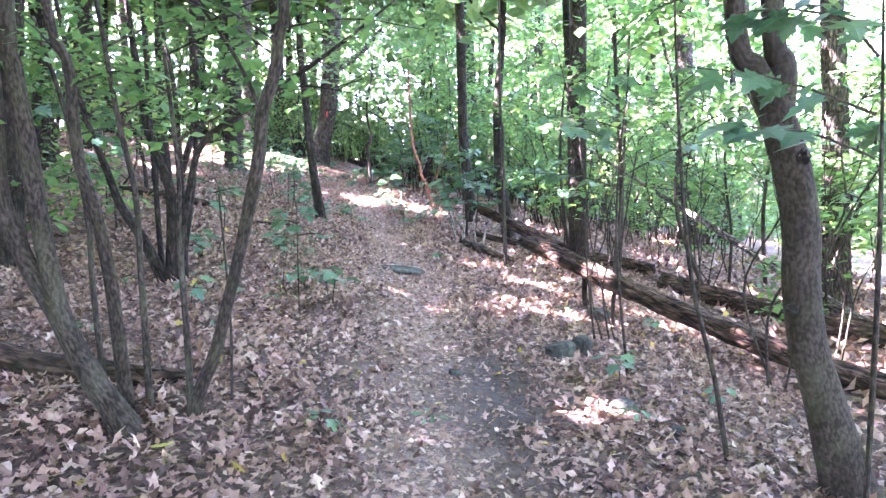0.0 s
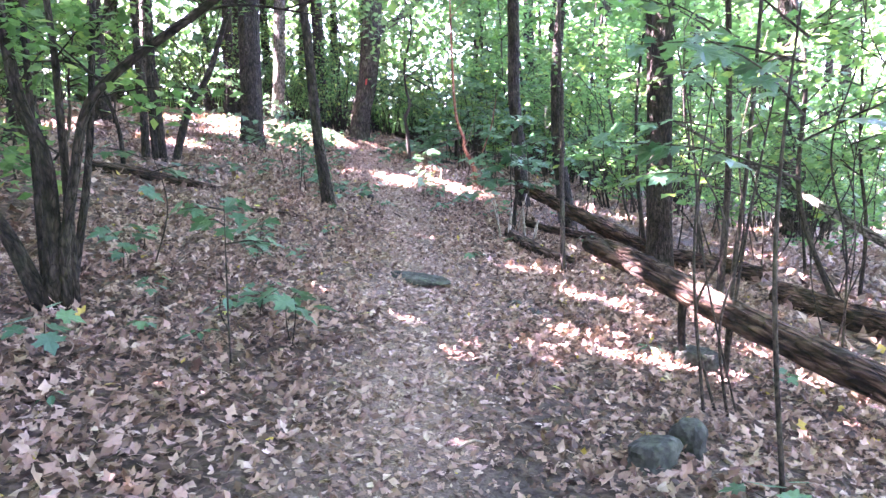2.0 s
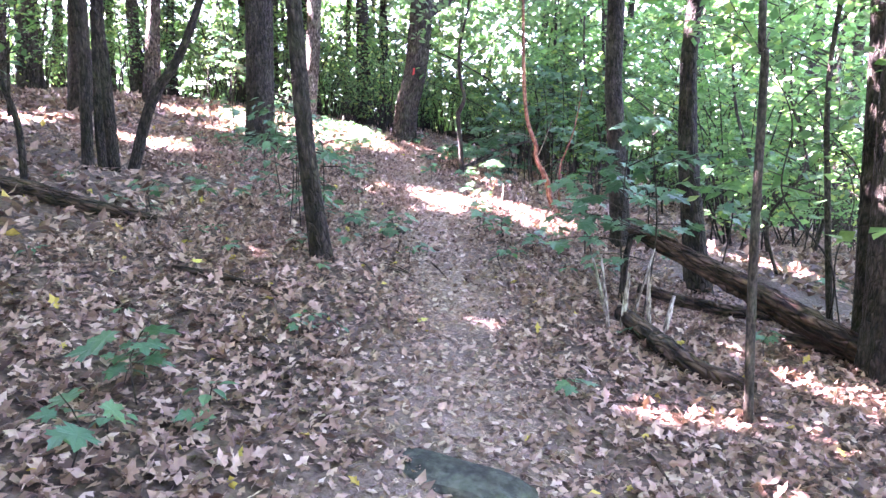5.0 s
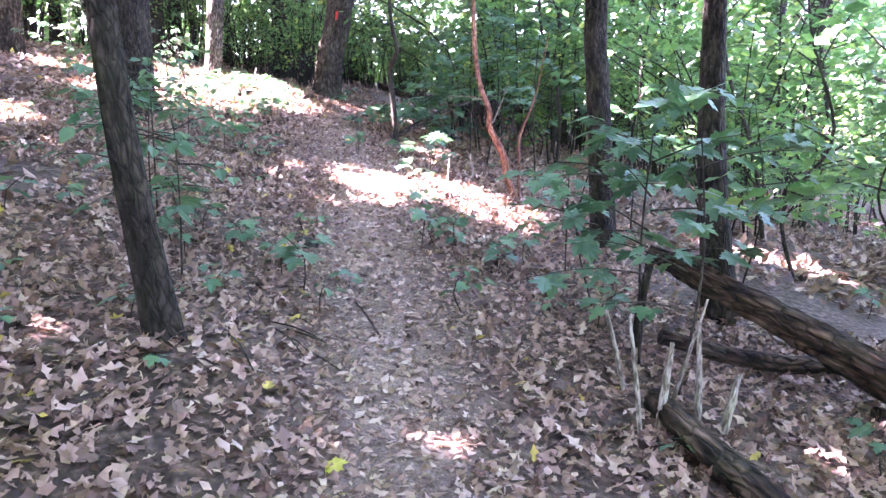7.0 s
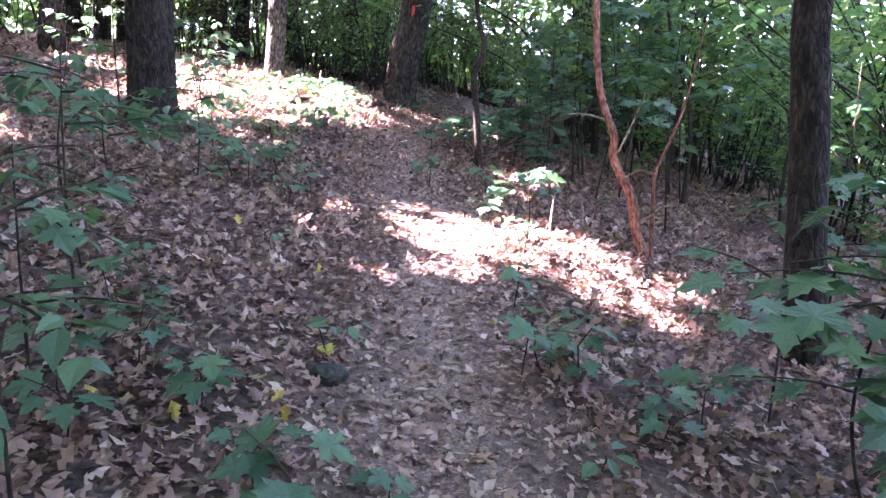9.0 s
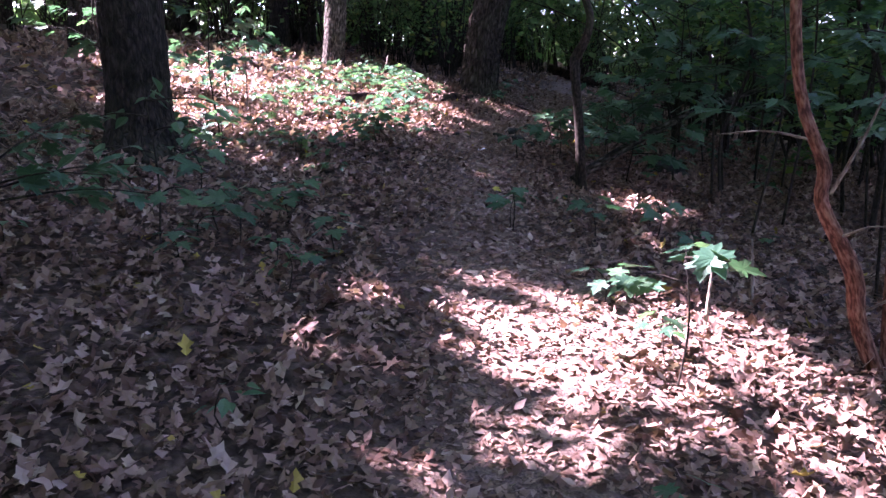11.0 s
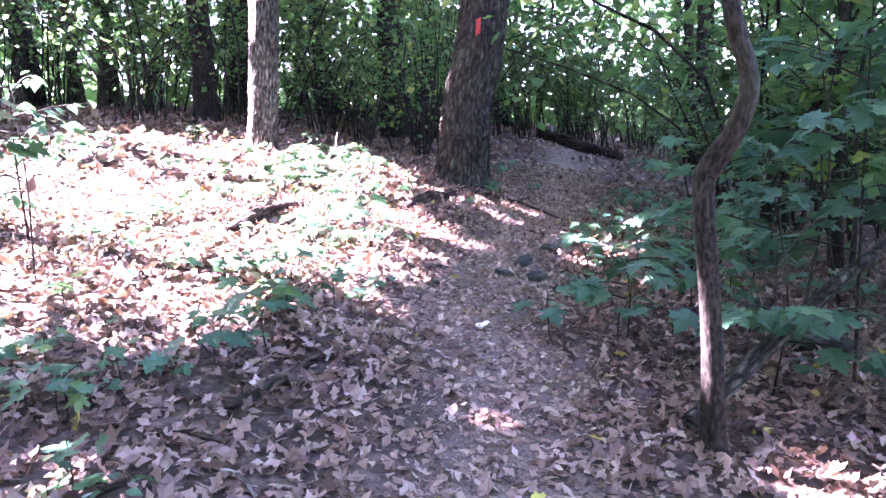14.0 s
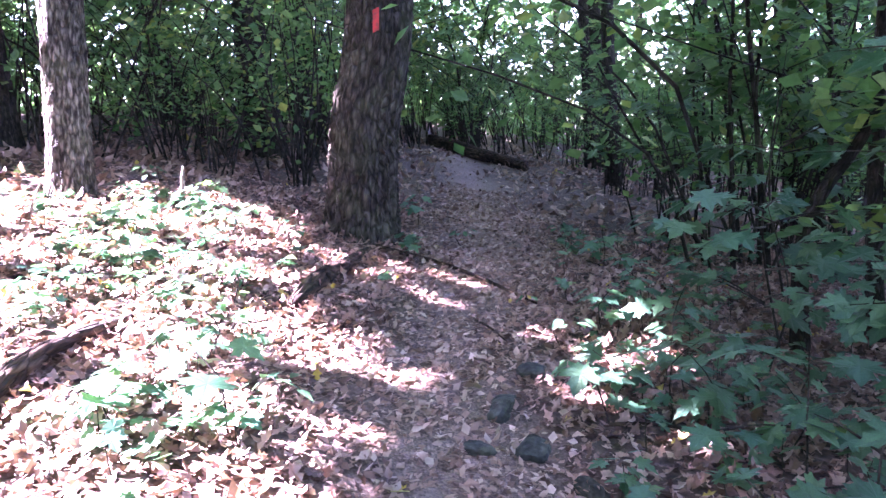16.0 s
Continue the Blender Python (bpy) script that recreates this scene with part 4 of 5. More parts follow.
log(((-4.85, 16.45, 0.02, 0.025), (-4.75, 16.72, 0.02, 0.02)), M_LOG, "short dark stick in leaf litter", 513, "fallen_stick", 0.03, 8, 10)
log(((-3.12, 17.95, 0.06, 0.042), (-2.72, 18.45, 0.36, 0.036), (-2.33, 19.0, 0.6, 0.03), (-1.6, 20.0, 1.0, 0.024), (-1.1, 20.7, 1.25, 0.015)), M_BARK_GREY, "dead pole leaning from the foot of a crooked tree", 514, "leaning_pole", 0.0, 10, 30)
log(((-6.5, 32.5, 0.15, 0.12), (-5.5, 31.5, 0.14, 0.13), (-4.4, 30.2, 0.12, 0.1)), M_LOG, "dark fallen log beyond the oak", 515)
log(((-5.35, 22.45, 0.02, 0.02), (-4.7, 22.1, 0.02, 0.015), (-4.1, 21.6, 0.02, 0.008)), M_LOG, "thin root crossing the trail", 516, "tree_root", 0.0, 8, 20, category="root")
for i, (x, y, a, h, r) in enumerate(((-0.42, 10.88, 0.1, 0.42, 0.02), (-0.22, 10.98, -0.05, 0.5, 0.018), (-0.12, 10.95, 0.2, 0.3, 0.022), (-0.52, 11.2, -0.3, 0.45, 0.014), (-0.5, 10.8, -0.15, 0.55, 0.012), (-0.35, 11.05, 0.25, 0.6, 0.01),
                                     (-7.3, 23.1, 0.1, 0.28, 0.02), (-7.9, 21.9, 0.5, 0.3, 0.012), (-2.0, 15.7, 0.05, 0.32, 0.01), (-1.75, 16.2, -0.08, 0.38, 0.009))):
    log(((x, y, -0.03, r), (x + a * h * 0.5, y, h * 0.5, r * 0.9), (x + a * h, y + 0.02, h, r * 0.5)), M_DEAD, "bleached broken dead stem standing in the leaves", 520 + i, "dead_stem", 0.05, 8, 12)
for i in range(70):
    x, y = rng.uniform(-7.5, 3.5), rng.uniform(1.5, 25)
    a, ln = rng.uniform(0, 6.28), rng.uniform(0.12, 0.55)
    r = rng.uniform(0.003, 0.009)
    log(((x, y, 0.02, r), (x + ln * 0.5 * math.cos(a), y + ln * 0.5 * math.sin(a) + 0.02, 0.03, r), (x + ln * math.cos(a), y + ln * math.sin(a), 0.015, r * 0.4)), M_LOG if i % 3 else M_DEAD,
        "thin dry twig lying in leaf litter", 600 + i, "twig", 0.0, 6, 7)

for i in range(11):
    x, y = -2.25 + rng.normal(0, 0.16), 10.95 + rng.normal(0, 0.16)
    a, ln, r = rng.normal(-0.6, 0.5), rng.uniform(0.14, 0.32), rng.uniform(0.003, 0.006)
    log(((x, y, 0.02 + 0.002 * i, r), (x + ln * 0.5 * math.cos(a), y + ln * 0.5 * math.sin(a), 0.03 + 0.003 * i, r), (x + ln * math.cos(a), y + ln * math.sin(a), 0.03, r * 0.5)), M_BARK_DARK,
        "dark dry stick in a small heap beside the trail", 700 + i, "fallen_stick", 0.0, 6, 8)

def stone(x, y, sx, sy, sz, label, seed, sink=0.3):
    rg = np.random.default_rng(seed)
    bm = bmesh.new()
    bmesh.ops.create_icosphere(bm, subdivisions=3, radius=1.0)
    ph = rg.uniform(0, 6, 6)
    for v in bm.verts:
        c = v.co.copy()
        k = 1 + 0.16 * math.sin(2.3 * c.x + ph[0]) + 0.12 * math.sin(3.1 * c.y + ph[1] + c.z) + 0.1 * math.sin(4.3 * c.z + ph[2] + 2 * c.x) + 0.05 * math.sin(9 * c.x + 7 * c.y + ph[3])
        q = Vector([math.copysign(abs(a) ** 0.75, a) for a in c]) * k
        v.co = Vector((q.x * sx, q.y * sy, q.z * sz))
    me = bpy.data.meshes.new("stone")
    bm.to_mesh(me)
    bm.free()
    me.materials.append(M_STONE)
    ob = new("stone", me)
    ob.location = on_ground(x, y, sz * (1 - 2 * sink))
    ob.rotation_euler = (rg.uniform(-0.1, 0.1), rg.uniform(-0.1, 0.1), rg.uniform(0, 3))
    return tagged(ob, label, "stone", "stones along the trail")


flat = stone(-1.1, 8.4, 0.36, 0.11, 0.06, "long flat grey-green rock across the trail", 1)
flat.rotation_euler = (0, 0.02, radians(-9))
stone(0.56, 5.6, 0.15, 0.1, 0.08, "mossy grey stone bedded in dry leaves", 2)
stone(0.78, 5.85, 0.09, 0.08, 0.11, "upright dark stone bedded in dry leaves", 3)
stone(1.12, 7.35, 0.16, 0.12, 0.1, "grey stone at the foot of a sapling", 4)
for i, (x, y, s) in enumerate(((-0.21, 8.02, 0.075), (-0.04, 7.97, 0.06), (-2.62, 12.6, 0.085), (-2.4, 19.4, 0.2), (-4.24, 20.06, 0.09), (-4.09, 19.8, 0.085), (-4.3, 19.72, 0.06),
                               (-3.88, 19.55, 0.07), (-4.11, 20.45, 0.08), (0.9, 4.6, 0.1), (1.15, 4.3, 0.07), (-3.2, 15.5, 0.05), (-0.25, 5.0, 0.05), (-4.6, 19.1, 0.05))):
    stone(x, y, s, s * 0.7, s * 0.5, "small dark grey stone half sunk in leaf litter", 10 + i)

# a scrap of white paper lying on the trail
xs, ys = np.meshgrid(np.linspace(-0.035, 0.035, 5), np.linspace(-0.03, 0.03, 5))
zs = 0.012 + 0.01 * np.sin(70 * xs + 30 * ys) + 0.006 * np.cos(90 * ys)
ii = (np.arange(4)[:, None] * 5 + np.arange(4)[None, :]).ravel()
scrap = new("paper_scrap", make_mesh("paper_scrap", np.stack([xs, ys, zs], -1).reshape(-1, 3), [np.stack([ii, ii + 1, ii + 6, ii + 5], -1)], M_PAPER))
scrap.location = on_ground(-4.15, 18.62, 0.015)
tagged(scrap, "crumpled scrap of white paper on the trail", "litter")

# ---- seedlings and low green plants ----
def one_leaf(shape, seed):
    rg = np.random.default_rng(seed)
    v, f, tn = leaf_cloud(shape, np.zeros((1, 3)), [1.0], rg, 0.0, yaw=np.zeros(1), tint=np.array([rg.uniform(0.1, 0.85)]))
    return make_mesh("leaf", v, [f], M_HERB, False, tn)


LEAVES_LOBED = [one_leaf(LOBED, s) for s in range(4)]
LEAVES_BLADE = [one_leaf(OVAL, s) for s in range(4)]


def seedling(seed, lobed, tall, count, size):
    rg = np.random.default_rng(seed)
    t = new("seedling", tube_mesh("seedling", [(0, 0, -0.02, 0.003), (rg.normal(0, 0.02), rg.normal(0, 0.02), tall * 0.6, 0.0025), (rg.normal(0, 0.04), rg.normal(0, 0.04), tall, 0.0015)], M_BARK_THIN, seg=5, rings=5))
    tagged(t, "low green seedling with broad leaves in the leaf litter" if lobed else "low green plant with oval leaves in the leaf litter", "plant", "green seedlings on the forest floor")
    for k in range(count):
        lf = part("leaf", (LEAVES_LOBED if lobed else LEAVES_BLADE)[rg.integers(0, 4)], t)
        a, h = k * 2.4 + rg.uniform(-0.4, 0.4), tall * rg.uniform(0.55, 1.0)
        d = rg.uniform(0.01, 0.05) * (1 + tall * 4)
        lf.matrix_basis = pose(d * math.cos(a), d * math.sin(a), h, rg.normal(0, 14), rg.uniform(-8, 28), math.degrees(a)) @ Matrix.Scale(size * rg.uniform(0.6, 1.15), 4)
    return t


KINDS = [seedling(s, s % 2 == 0, h, n, z) for s, (h, n, z) in enumerate(((0.11, 5, 0.085), (0.1, 6, 0.075), (0.18, 6, 0.088), (0.16, 8, 0.075), (0.23, 7, 0.095), (0.07, 4, 0.065)))]
spots = [(-2.54, 8.44, 2), (-2.33, 7.73, 4), (-2.11, 8.17, 0), (-4.41, 11.13, 4), (-4.32, 11.77, 2), (-2.2, 9.43, 1), (-2.05, 9.45, 5), (-3.12, 9.01, 0), (-2.75, 10.55, 2), (-4.18, 9.57, 1), (-4.39, 15.69, 2),
         (-0.68, 9.5, 0), (-1.45, 6.27, 4), (-3.31, 7.75, 2), (-2.48, 8.3, 4), (-1.85, 6.78, 2), (-2.97, 6.99, 4), (-2.89, 12.04, 2), (-1.77, 13.09, 3), (-1.25, 12.72, 2), (-3.22, 11.8, 4), (-3.37, 12.38, 2),
         (-3.5, 12.38, 4), (-4.27, 12.89, 2), (-4.1, 15.11, 1), (-1.49, 12.42, 1), (-5.6, 16.49, 4), (-5.17, 16.88, 2), (-5.3, 16.87, 2), (-3.06, 17.36, 5), (-2.42, 17.32, 2), (-4.98, 18.01, 2), (-4.62, 16.58, 3),
         (-3.24, 16.46, 4), (-5.52, 19.23, 2), (-5.12, 19.34, 2), (-5.78, 20.23, 4), (-5.23, 20.56, 3), (-3.77, 20.11, 4), (-3.36, 20.12, 4), (-3.12, 20.32, 4), (-3.37, 21.75, 4), (-3.65, 22.95, 2), (-3.91, 24.0, 3),
         (-5.46, 19.71, 4), (-6.38, 20.8, 2), (-6.39, 22.02, 2), (-5.38, 23.28, 3), (-3.38, 20.51, 2), (-0.9, 3.5, 0), (-0.35, 3.9, 1), (-2.15, 15.05, 4), (-2.5, 15.6, 2), (0.95, 5.1, 2), (1.6, 4.9, 4), (-2.4, 5.4, 2), (-1.9, 6.0, 1), (0.9, 4.2, 3)]


def scatter(n, x0, x1, y0, y1, kinds, clear=0.55):
    out = []
    while len(out) < n:
        x, y = rng.uniform(x0, x1), rng.uniform(y0, y1)
        if abs(x - trail_x(y)) > clear + rng.uniform(0, 0.4):
            out.append((x, y, int(rng.choice(kinds))))
    return out


spots += [(-3.19, 12.14, 4), (-2.9, 12.08, 2), (-2.67, 12.74, 3), (-2.49, 11.72, 2), (-2.32, 11.58, 4), (-2.15, 11.38, 3), (-2.15, 11.95, 0), (-1.74, 13.12, 2), (-1.58, 13.01, 4), (-1.07, 12.96, 4), (-1.27, 12.84, 2), (-1.4, 11.87, 3), (-3.07, 11.63, 4)]
spots += [(-1.48, 6.33, 4), (-1.81, 6.64, 2), (-1.9, 6.4, 3), (-2.47, 6.49, 4), (-3.02, 7.01, 4), (-2.58, 8.34, 2), (-2.18, 8.36, 1), (-2.19, 9.32, 0), (-3.46, 18.78, 4), (-3.81, 18.69, 2), (-3.48, 21.23, 4), (-3.78, 19.54, 2)]
spots += [(-4.8, 17.61, 4), (-4.91, 17.4, 2), (-5.14, 17.95, 4), (-5.24, 18.56, 3), (-3.75, 20.27, 4), (-3.4, 20.91, 4), (-3.36, 20.12, 2), (-2.96, 20.3, 4), (-3.41, 21.95, 4), (-3.58, 23.26, 2), (-2.86, 19.94, 4), (-3.94, 20.8, 3), (-4.17, 21.61, 5)]
spots += [(-5.91, 20.33, 2), (-5.18, 19.38, 4), (-5.53, 19.18, 4), (-5.63, 19.48, 2), (-5.55, 19.9, 3), (-5.09, 20.5, 2), (-5.32, 20.86, 4), (-4.73, 22.93, 3), (-5.19, 23.37, 4), (-5.39, 16.24, 4), (-3.27, 16.52, 4), (-2.72, 16.65, 4), (-2.35, 16.86, 4)]
spots += [(-2.12, 16.57, 4), (-4.33, 15.46, 2), (-4.08, 14.94, 3), (-4.93, 15.4, 4), (-4.75, 15.34, 2), (-3.92, 15.26, 2), (-4.35, 15.0, 4), (-5.02, 17.53, 3), (-5.2, 18.47, 2), (-2.02, 13.82, 4), (-1.86, 13.01, 4), (-1.6, 13.03, 2), (-3.46, 13.73, 3)]
spots += scatter(25, -9.5, -4.9, 16.6, 23.5, (0, 1, 2, 3, 5, 5)) + scatter(45, -7.4, -4.9, 18.4, 22.6, (0, 1, 2, 3, 5)) + scatter(35, -4.2, -1.4, 18.6, 24, (0, 2, 3, 4, 4)) + scatter(30, -6.5, -2.6, 11.0, 16.5, (0, 1, 2, 3))
spots += scatter(18, -6.0, -1.2, 4.0, 11.0, (0, 1, 5)) + scatter(14, -2.0, 3.0, 10.5, 18.0, (0, 2, 4)) + scatter(8, 0.6, 4.0, 4.0, 10.0, (0, 1, 2))
spots = [p for p in spots if not (abs(p[0] + 5.38) < 0.3 and 20.4 < p[1] < 22.3 or abs(p[0] + 6.08) < 0.25 and 18.9 < p[1] < 20.3)]
used = set()
for x, y, k in spots:
    m = Matrix.Translation(on_ground(x, y)) @ pose(0, 0, 0, rng.normal(0, 5), rng.normal(0, 5), rng.uniform(0, 360)) @ Matrix.Scale(rng.uniform(0.75, 1.3), 4)
    if k not in used:
        used.add(k)
        KINDS[k].matrix_basis = m
    else:
        copy_thing(KINDS[k], m)

# ---- understory saplings ----
def joined(name, tubes, mat):
    vs, qs, cs, gs, n = [], [], [], [], 0
    for v, q, c, g in tubes:
        gs.append(g)
        vs.append(v)
        qs.append(q + n)
        cs.append(c + n)
        n += len(v)
    return grained(make_mesh(name, np.vstack(vs), [np.vstack(qs), np.vstack(cs)], mat), np.vstack(gs))


def sapling(seed, tall, sprays, per, spread, low, leaf=(0.085, 0.145)):
    rg = np.random.default_rng(seed)
    t = thing("sapling", (0, 0, 0), "slender green understory sapling with layered leafy branches", "sapling", "understory saplings")
    bend, kink = rg.normal(0, 0.13, 2), rg.normal(0, 0.07, 2)
    s = [(0, 0, -0.08, 0.009 + 0.0035 * tall), (bend[0] * 0.2 + kink[0], bend[1] * 0.2 + kink[1], tall * 0.2, 0.008 + 0.003 * tall), (bend[0] * 0.5 - kink[0], bend[1] * 0.5 - kink[1], tall * 0.42, 0.007 + 0.0025 * tall), (bend[0] * tall * 0.5, bend[1] * tall * 0.5, tall * 0.7, 0.006 + 0.002 * tall), (bend[0] * tall, bend[1] * tall, tall, 0.004)]
    part("stem", tube_mesh("stem", s, M_BARK_THIN, seg=8, rings=22, lump=0.05, seed=seed), t)
    c = spline(s, 50)
    at, tw = [], []
    for k in range(sprays):
        p = c[int(50 * rg.uniform(low, 0.98))]
        a = k * 2.4 + rg.uniform(-0.5, 0.5)
        ln = spread * rg.uniform(0.5, 1.0) * (1.15 - 0.5 * p[2] / tall)
        e = np.array([p[0] + ln * math.cos(a), p[1] + ln * math.sin(a), p[2] + ln * rg.uniform(0.05, 0.55)])
        mid = (p[:3] + e) / 2 + np.array([0, 0, 0.08 * ln])
        tw.append(tube([(*p[:3], 0.008), (*mid, 0.005), (*e, 0.002)], seg=4, rings=4, seed=k))
        w = rg.uniform(0.15, 1.05, per)[:, None]
        q = (1 - w) ** 2 * p[:3] + 2 * w * (1 - w) * mid + w**2 * e
        side = np.array([-math.sin(a), math.cos(a), 0])
        at.append(q + side * rg.normal(0, 0.16, (per, 1)) * ln + rg.normal(0, 1, (per, 3)) * np.array([0.05, 0.05, 0.05]))
    at = np.vstack(at)
    tagged(part("branchwork", joined("branchwork", tw, M_BARK_THIN), t), kind="stuff")
    v, f, tn = leaf_cloud(CARD, at, rg.uniform(*leaf, len(at)), rg, 0.42)
    part("foliage", make_mesh("foliage", v, [f], M_LEAF, False, tn), t)
    return t


def thicket(seed, stems, tall, leaf_n):
    rg = np.random.default_rng(seed)
    t = thing("thicket_shrub", (0, 0, 0), "dense shrub of thin dark leaning stems", "shrub", "thicket shrubs")
    at, tw = [], []
    for k in range(stems):
        a, r0, r1 = rg.uniform(0, 6.28), rg.uniform(0, 0.45), rg.uniform(0.2, 2.6)
        h = tall * rg.uniform(0.45, 1.2)
        b = a + rg.normal(0, 0.5)
        s = [(r0 * math.cos(a), r0 * math.sin(a), -0.08, rg.uniform(0.007, 0.022)), (r0 * math.cos(a) + 0.25 * r1 * math.cos(b + 0.8), r0 * math.sin(a) + 0.25 * r1 * math.sin(b + 0.8), h * rg.uniform(0.4, 0.65), rg.uniform(0.007, 0.013)),
             (r0 * math.cos(a) + r1 * math.cos(b), r0 * math.sin(a) + r1 * math.sin(b), h, 0.004)]
        tw.append(tube(s, seg=5, rings=8, lump=0.06, seed=seed + k))
        c = spline(s, 30)[13:]
        at.append(c[rg.integers(0, len(c), leaf_n), :3] + rg.normal(0, 1, (leaf_n, 3)) * np.array([0.35, 0.35, 0.22]))
    at = np.vstack(at)
    tagged(part("branchwork", joined("branchwork", tw, M_BARK_DARK), t), kind="stuff")
    v, f, tn = leaf_cloud(CARD, at, rg.uniform(0.07, 0.13, len(at)), rg, 0.5)
    part("foliage", make_mesh("foliage", v, [f], M_LEAF, False, tn), t)
    return t


def place(kinds, spots_, size=(0.8, 1.25)):
    first = set()
    for x, y in spots_:
        k = int(rng.integers(0, len(kinds)))
        m = Matrix.Translation(on_ground(x, y)) @ pose(0, 0, 0, rng.normal(0, 5), rng.normal(0, 5), rng.uniform(0, 360)) @ Matrix.Scale(rng.uniform(*size), 4)
        if k in first:
            copy_thing(kinds[k], m)
        else:
            first.add(k)
            kinds[k].matrix_basis = m
    for k in range(len(kinds)):
        if k not in first:
            kinds[k].matrix_basis = Matrix.Translation(on_ground(12 + k, 30))


def wood_spots(n, x0, x1, y0, y1, clear, apart, keep_sun=1.6):
    out, tries = [], 0
    while len(out) < n and tries < n * 60:
        tries += 1
        x, y = rng.uniform(x0, x1), rng.uniform(y0, y1)
        if y < 31 and abs(x - trail_x(y)) < clear or any((x - a) ** 2 + (y - b) ** 2 < apart**2 for a, b in out):
            continue
        z = float(ground_z(x, y))
        if in_fleck(np.array([(x, y, z + h) for h in (0.3, 1.2, 2.2, 3.2)]), 1.0, keep_sun * 0.3).any():
            continue
        out.append((x, y))
    return out


SAPS = [sapling(200 + i, *a) for i, a in enumerate(((3.6, 15, 42, 1.2, 0.25), (4.6, 17, 42, 1.4, 0.25), (2.6, 13, 40, 1.0, 0.25), (5.4, 18, 42, 1.5, 0.3), (3.0, 14, 42, 1.2, 0.2), (4.2, 16, 42, 1.3, 0.35), (1.7, 10, 36, 0.8, 0.2)))]
THICK = [thicket(300 + i, *a) for i, a in enumerate(((10, 2.8, 42), (13, 3.3, 46), (8, 2.2, 44), (7, 3.8, 50)))]
SAP_SPOTS = wood_spots(46, 1.4, 10, 8.5, 20, 2.2, 0.8) + wood_spots(30, -2.4, 3.5, 18.5, 26, 1.9, 0.7) + wood_spots(34, -1.6, 12, 20, 34, 2.2, 0.8) + wood_spots(22, 3.4, 11, 2, 9, 2.8, 0.9) + wood_spots(26, -15, -7.4, 7, 18, 3.8, 1.0)
SAP_SPOTS += wood_spots(60, -22, -4.5, 24.8, 40, 1.8, 0.9) + wood_spots(16, -10, -4.2, 3.5, 9.5, 2.9, 1.0) + wood_spots(34, -4, 10, 27, 44, 2.0, 1.0) + wood_spots(22, -9, -2, 32, 42, 0, 0.8) + wood_spots(30, 6, 16, 6, 24, 3, 1.0)
place(SAPS, SAP_SPOTS)
THICK_SPOTS = wood_spots(30, -3.0, 3.5, 22.5, 33, 1.5, 0.6) + wood_spots(46, -15, -5.4, 24.4, 33, 1.2, 0.7) + wood_spots(20, -9, -2.5, 31.5, 38, 0, 0.7) + wood_spots(12, 1.0, 6, 16, 24, 2.5, 0.8) + wood_spots(14, -17, -10, 17, 25, 3, 0.8)
place(THICK, THICK_SPOTS, (0.65, 1.3))

# ---- the wood all around ----
near = [(o.location.x, o.location.y) for o in bpy.data.objects if o.name.startswith("tree")]
spots_ = []


def fill(count, x0, x1, y0, y1, gap):
    made, tries = 0, 0
    while made < count and tries < 6000:
        tries += 1
        x, y = rng.uniform(x0, x1), rng.uniform(y0, y1)
        if -9.5 < x < 6.5 and -1.5 < y < 26 or abs(x - trail_x(y)) < 2.6:
            continue
        if min((x - a) ** 2 + (y - b) ** 2 for a, b in near + spots_) < gap**2:
            continue
        spots_.append((x, y))
        made += 1


# invented positions, packed on the sun side so that the crowns block the sun
fill(52, -25, -9.5, -9, 36, 2.6)
# out of view behind the start, added for their shade
fill(14, -9.5, 4, -9, -2, 2.6)
fill(26, -10, 10, 26, 46, 3.0)
fill(80, -42, 34, -22, 62, 3.5)
for i, (x, y) in enumerate(spots_):
    r = rng.uniform(0.1, 0.24)
    lx, ly = rng.normal(0, 0.12, 2)
    shade = -26 < x < -2 and -9 < y < 40
    tree(x, y, ((0, 0, 0, r), (lx * 0.5, ly * 0.5, 1.5, r * 0.85), (lx, ly, 3.2, r * 0.78)), rng.uniform(10, 15), M_BARK_DARK if i % 3 else M_BARK, "filler forest tree with dark trunk and shading leafy crown", 400 + i,
         (5200 if shade else 1000, rng.uniform(3.6, 4.4), rng.uniform(2.2, 3.0)), 10, 0.04, 0.4, 2, 18, group="trees of the surrounding wood", leaf=(0.34, 0.58), thick=0.5)
# trees added out of view, whose dense crowns darken the trail's first stretch
for i, (x, y) in enumerate(((-3.2, -1.8), (2.9, -2.2), (-0.2, -4.6), (5.8, 1.2), (-6.8, 0.8))):
    tree(x, y, ((0, 0, 0, 0.17), (0.03, 0.05, 1.5, 0.15), (0.06, 0.08, 3.2, 0.14)), 10.5 + 0.4 * i, M_BARK_DARK, "filler forest tree with dark trunk and shading leafy crown", 560 + i,
         (7500, 4.3, 2.4), 10, 0.04, 0.4, 2, 18, group="trees of the surrounding wood", leaf=(0.3, 0.5), thick=1.0)

# ---- the far woods that close the view ----
n = 145000
ang = rng.uniform(0, 2 * np.pi, n)
dist = rng.uniform(28, 50, n)
at = np.stack([-2 + dist * np.cos(ang), 12 + dist * np.sin(ang)], -1)
hgt = 15 * rng.uniform(0, 1, n) ** 1.9
lumps = np.sin(0.9 * at[:, 0] + 0.5 * hgt) + np.sin(1.1 * at[:, 1] - 0.7 * hgt) + np.sin(2.3 * ang * 8 + hgt)
keep = (lumps > -1.6) & ((at[:, 0] < 0) | (lumps > -0.8) | (hgt < 3))
at, hgt = at[keep], hgt[keep]
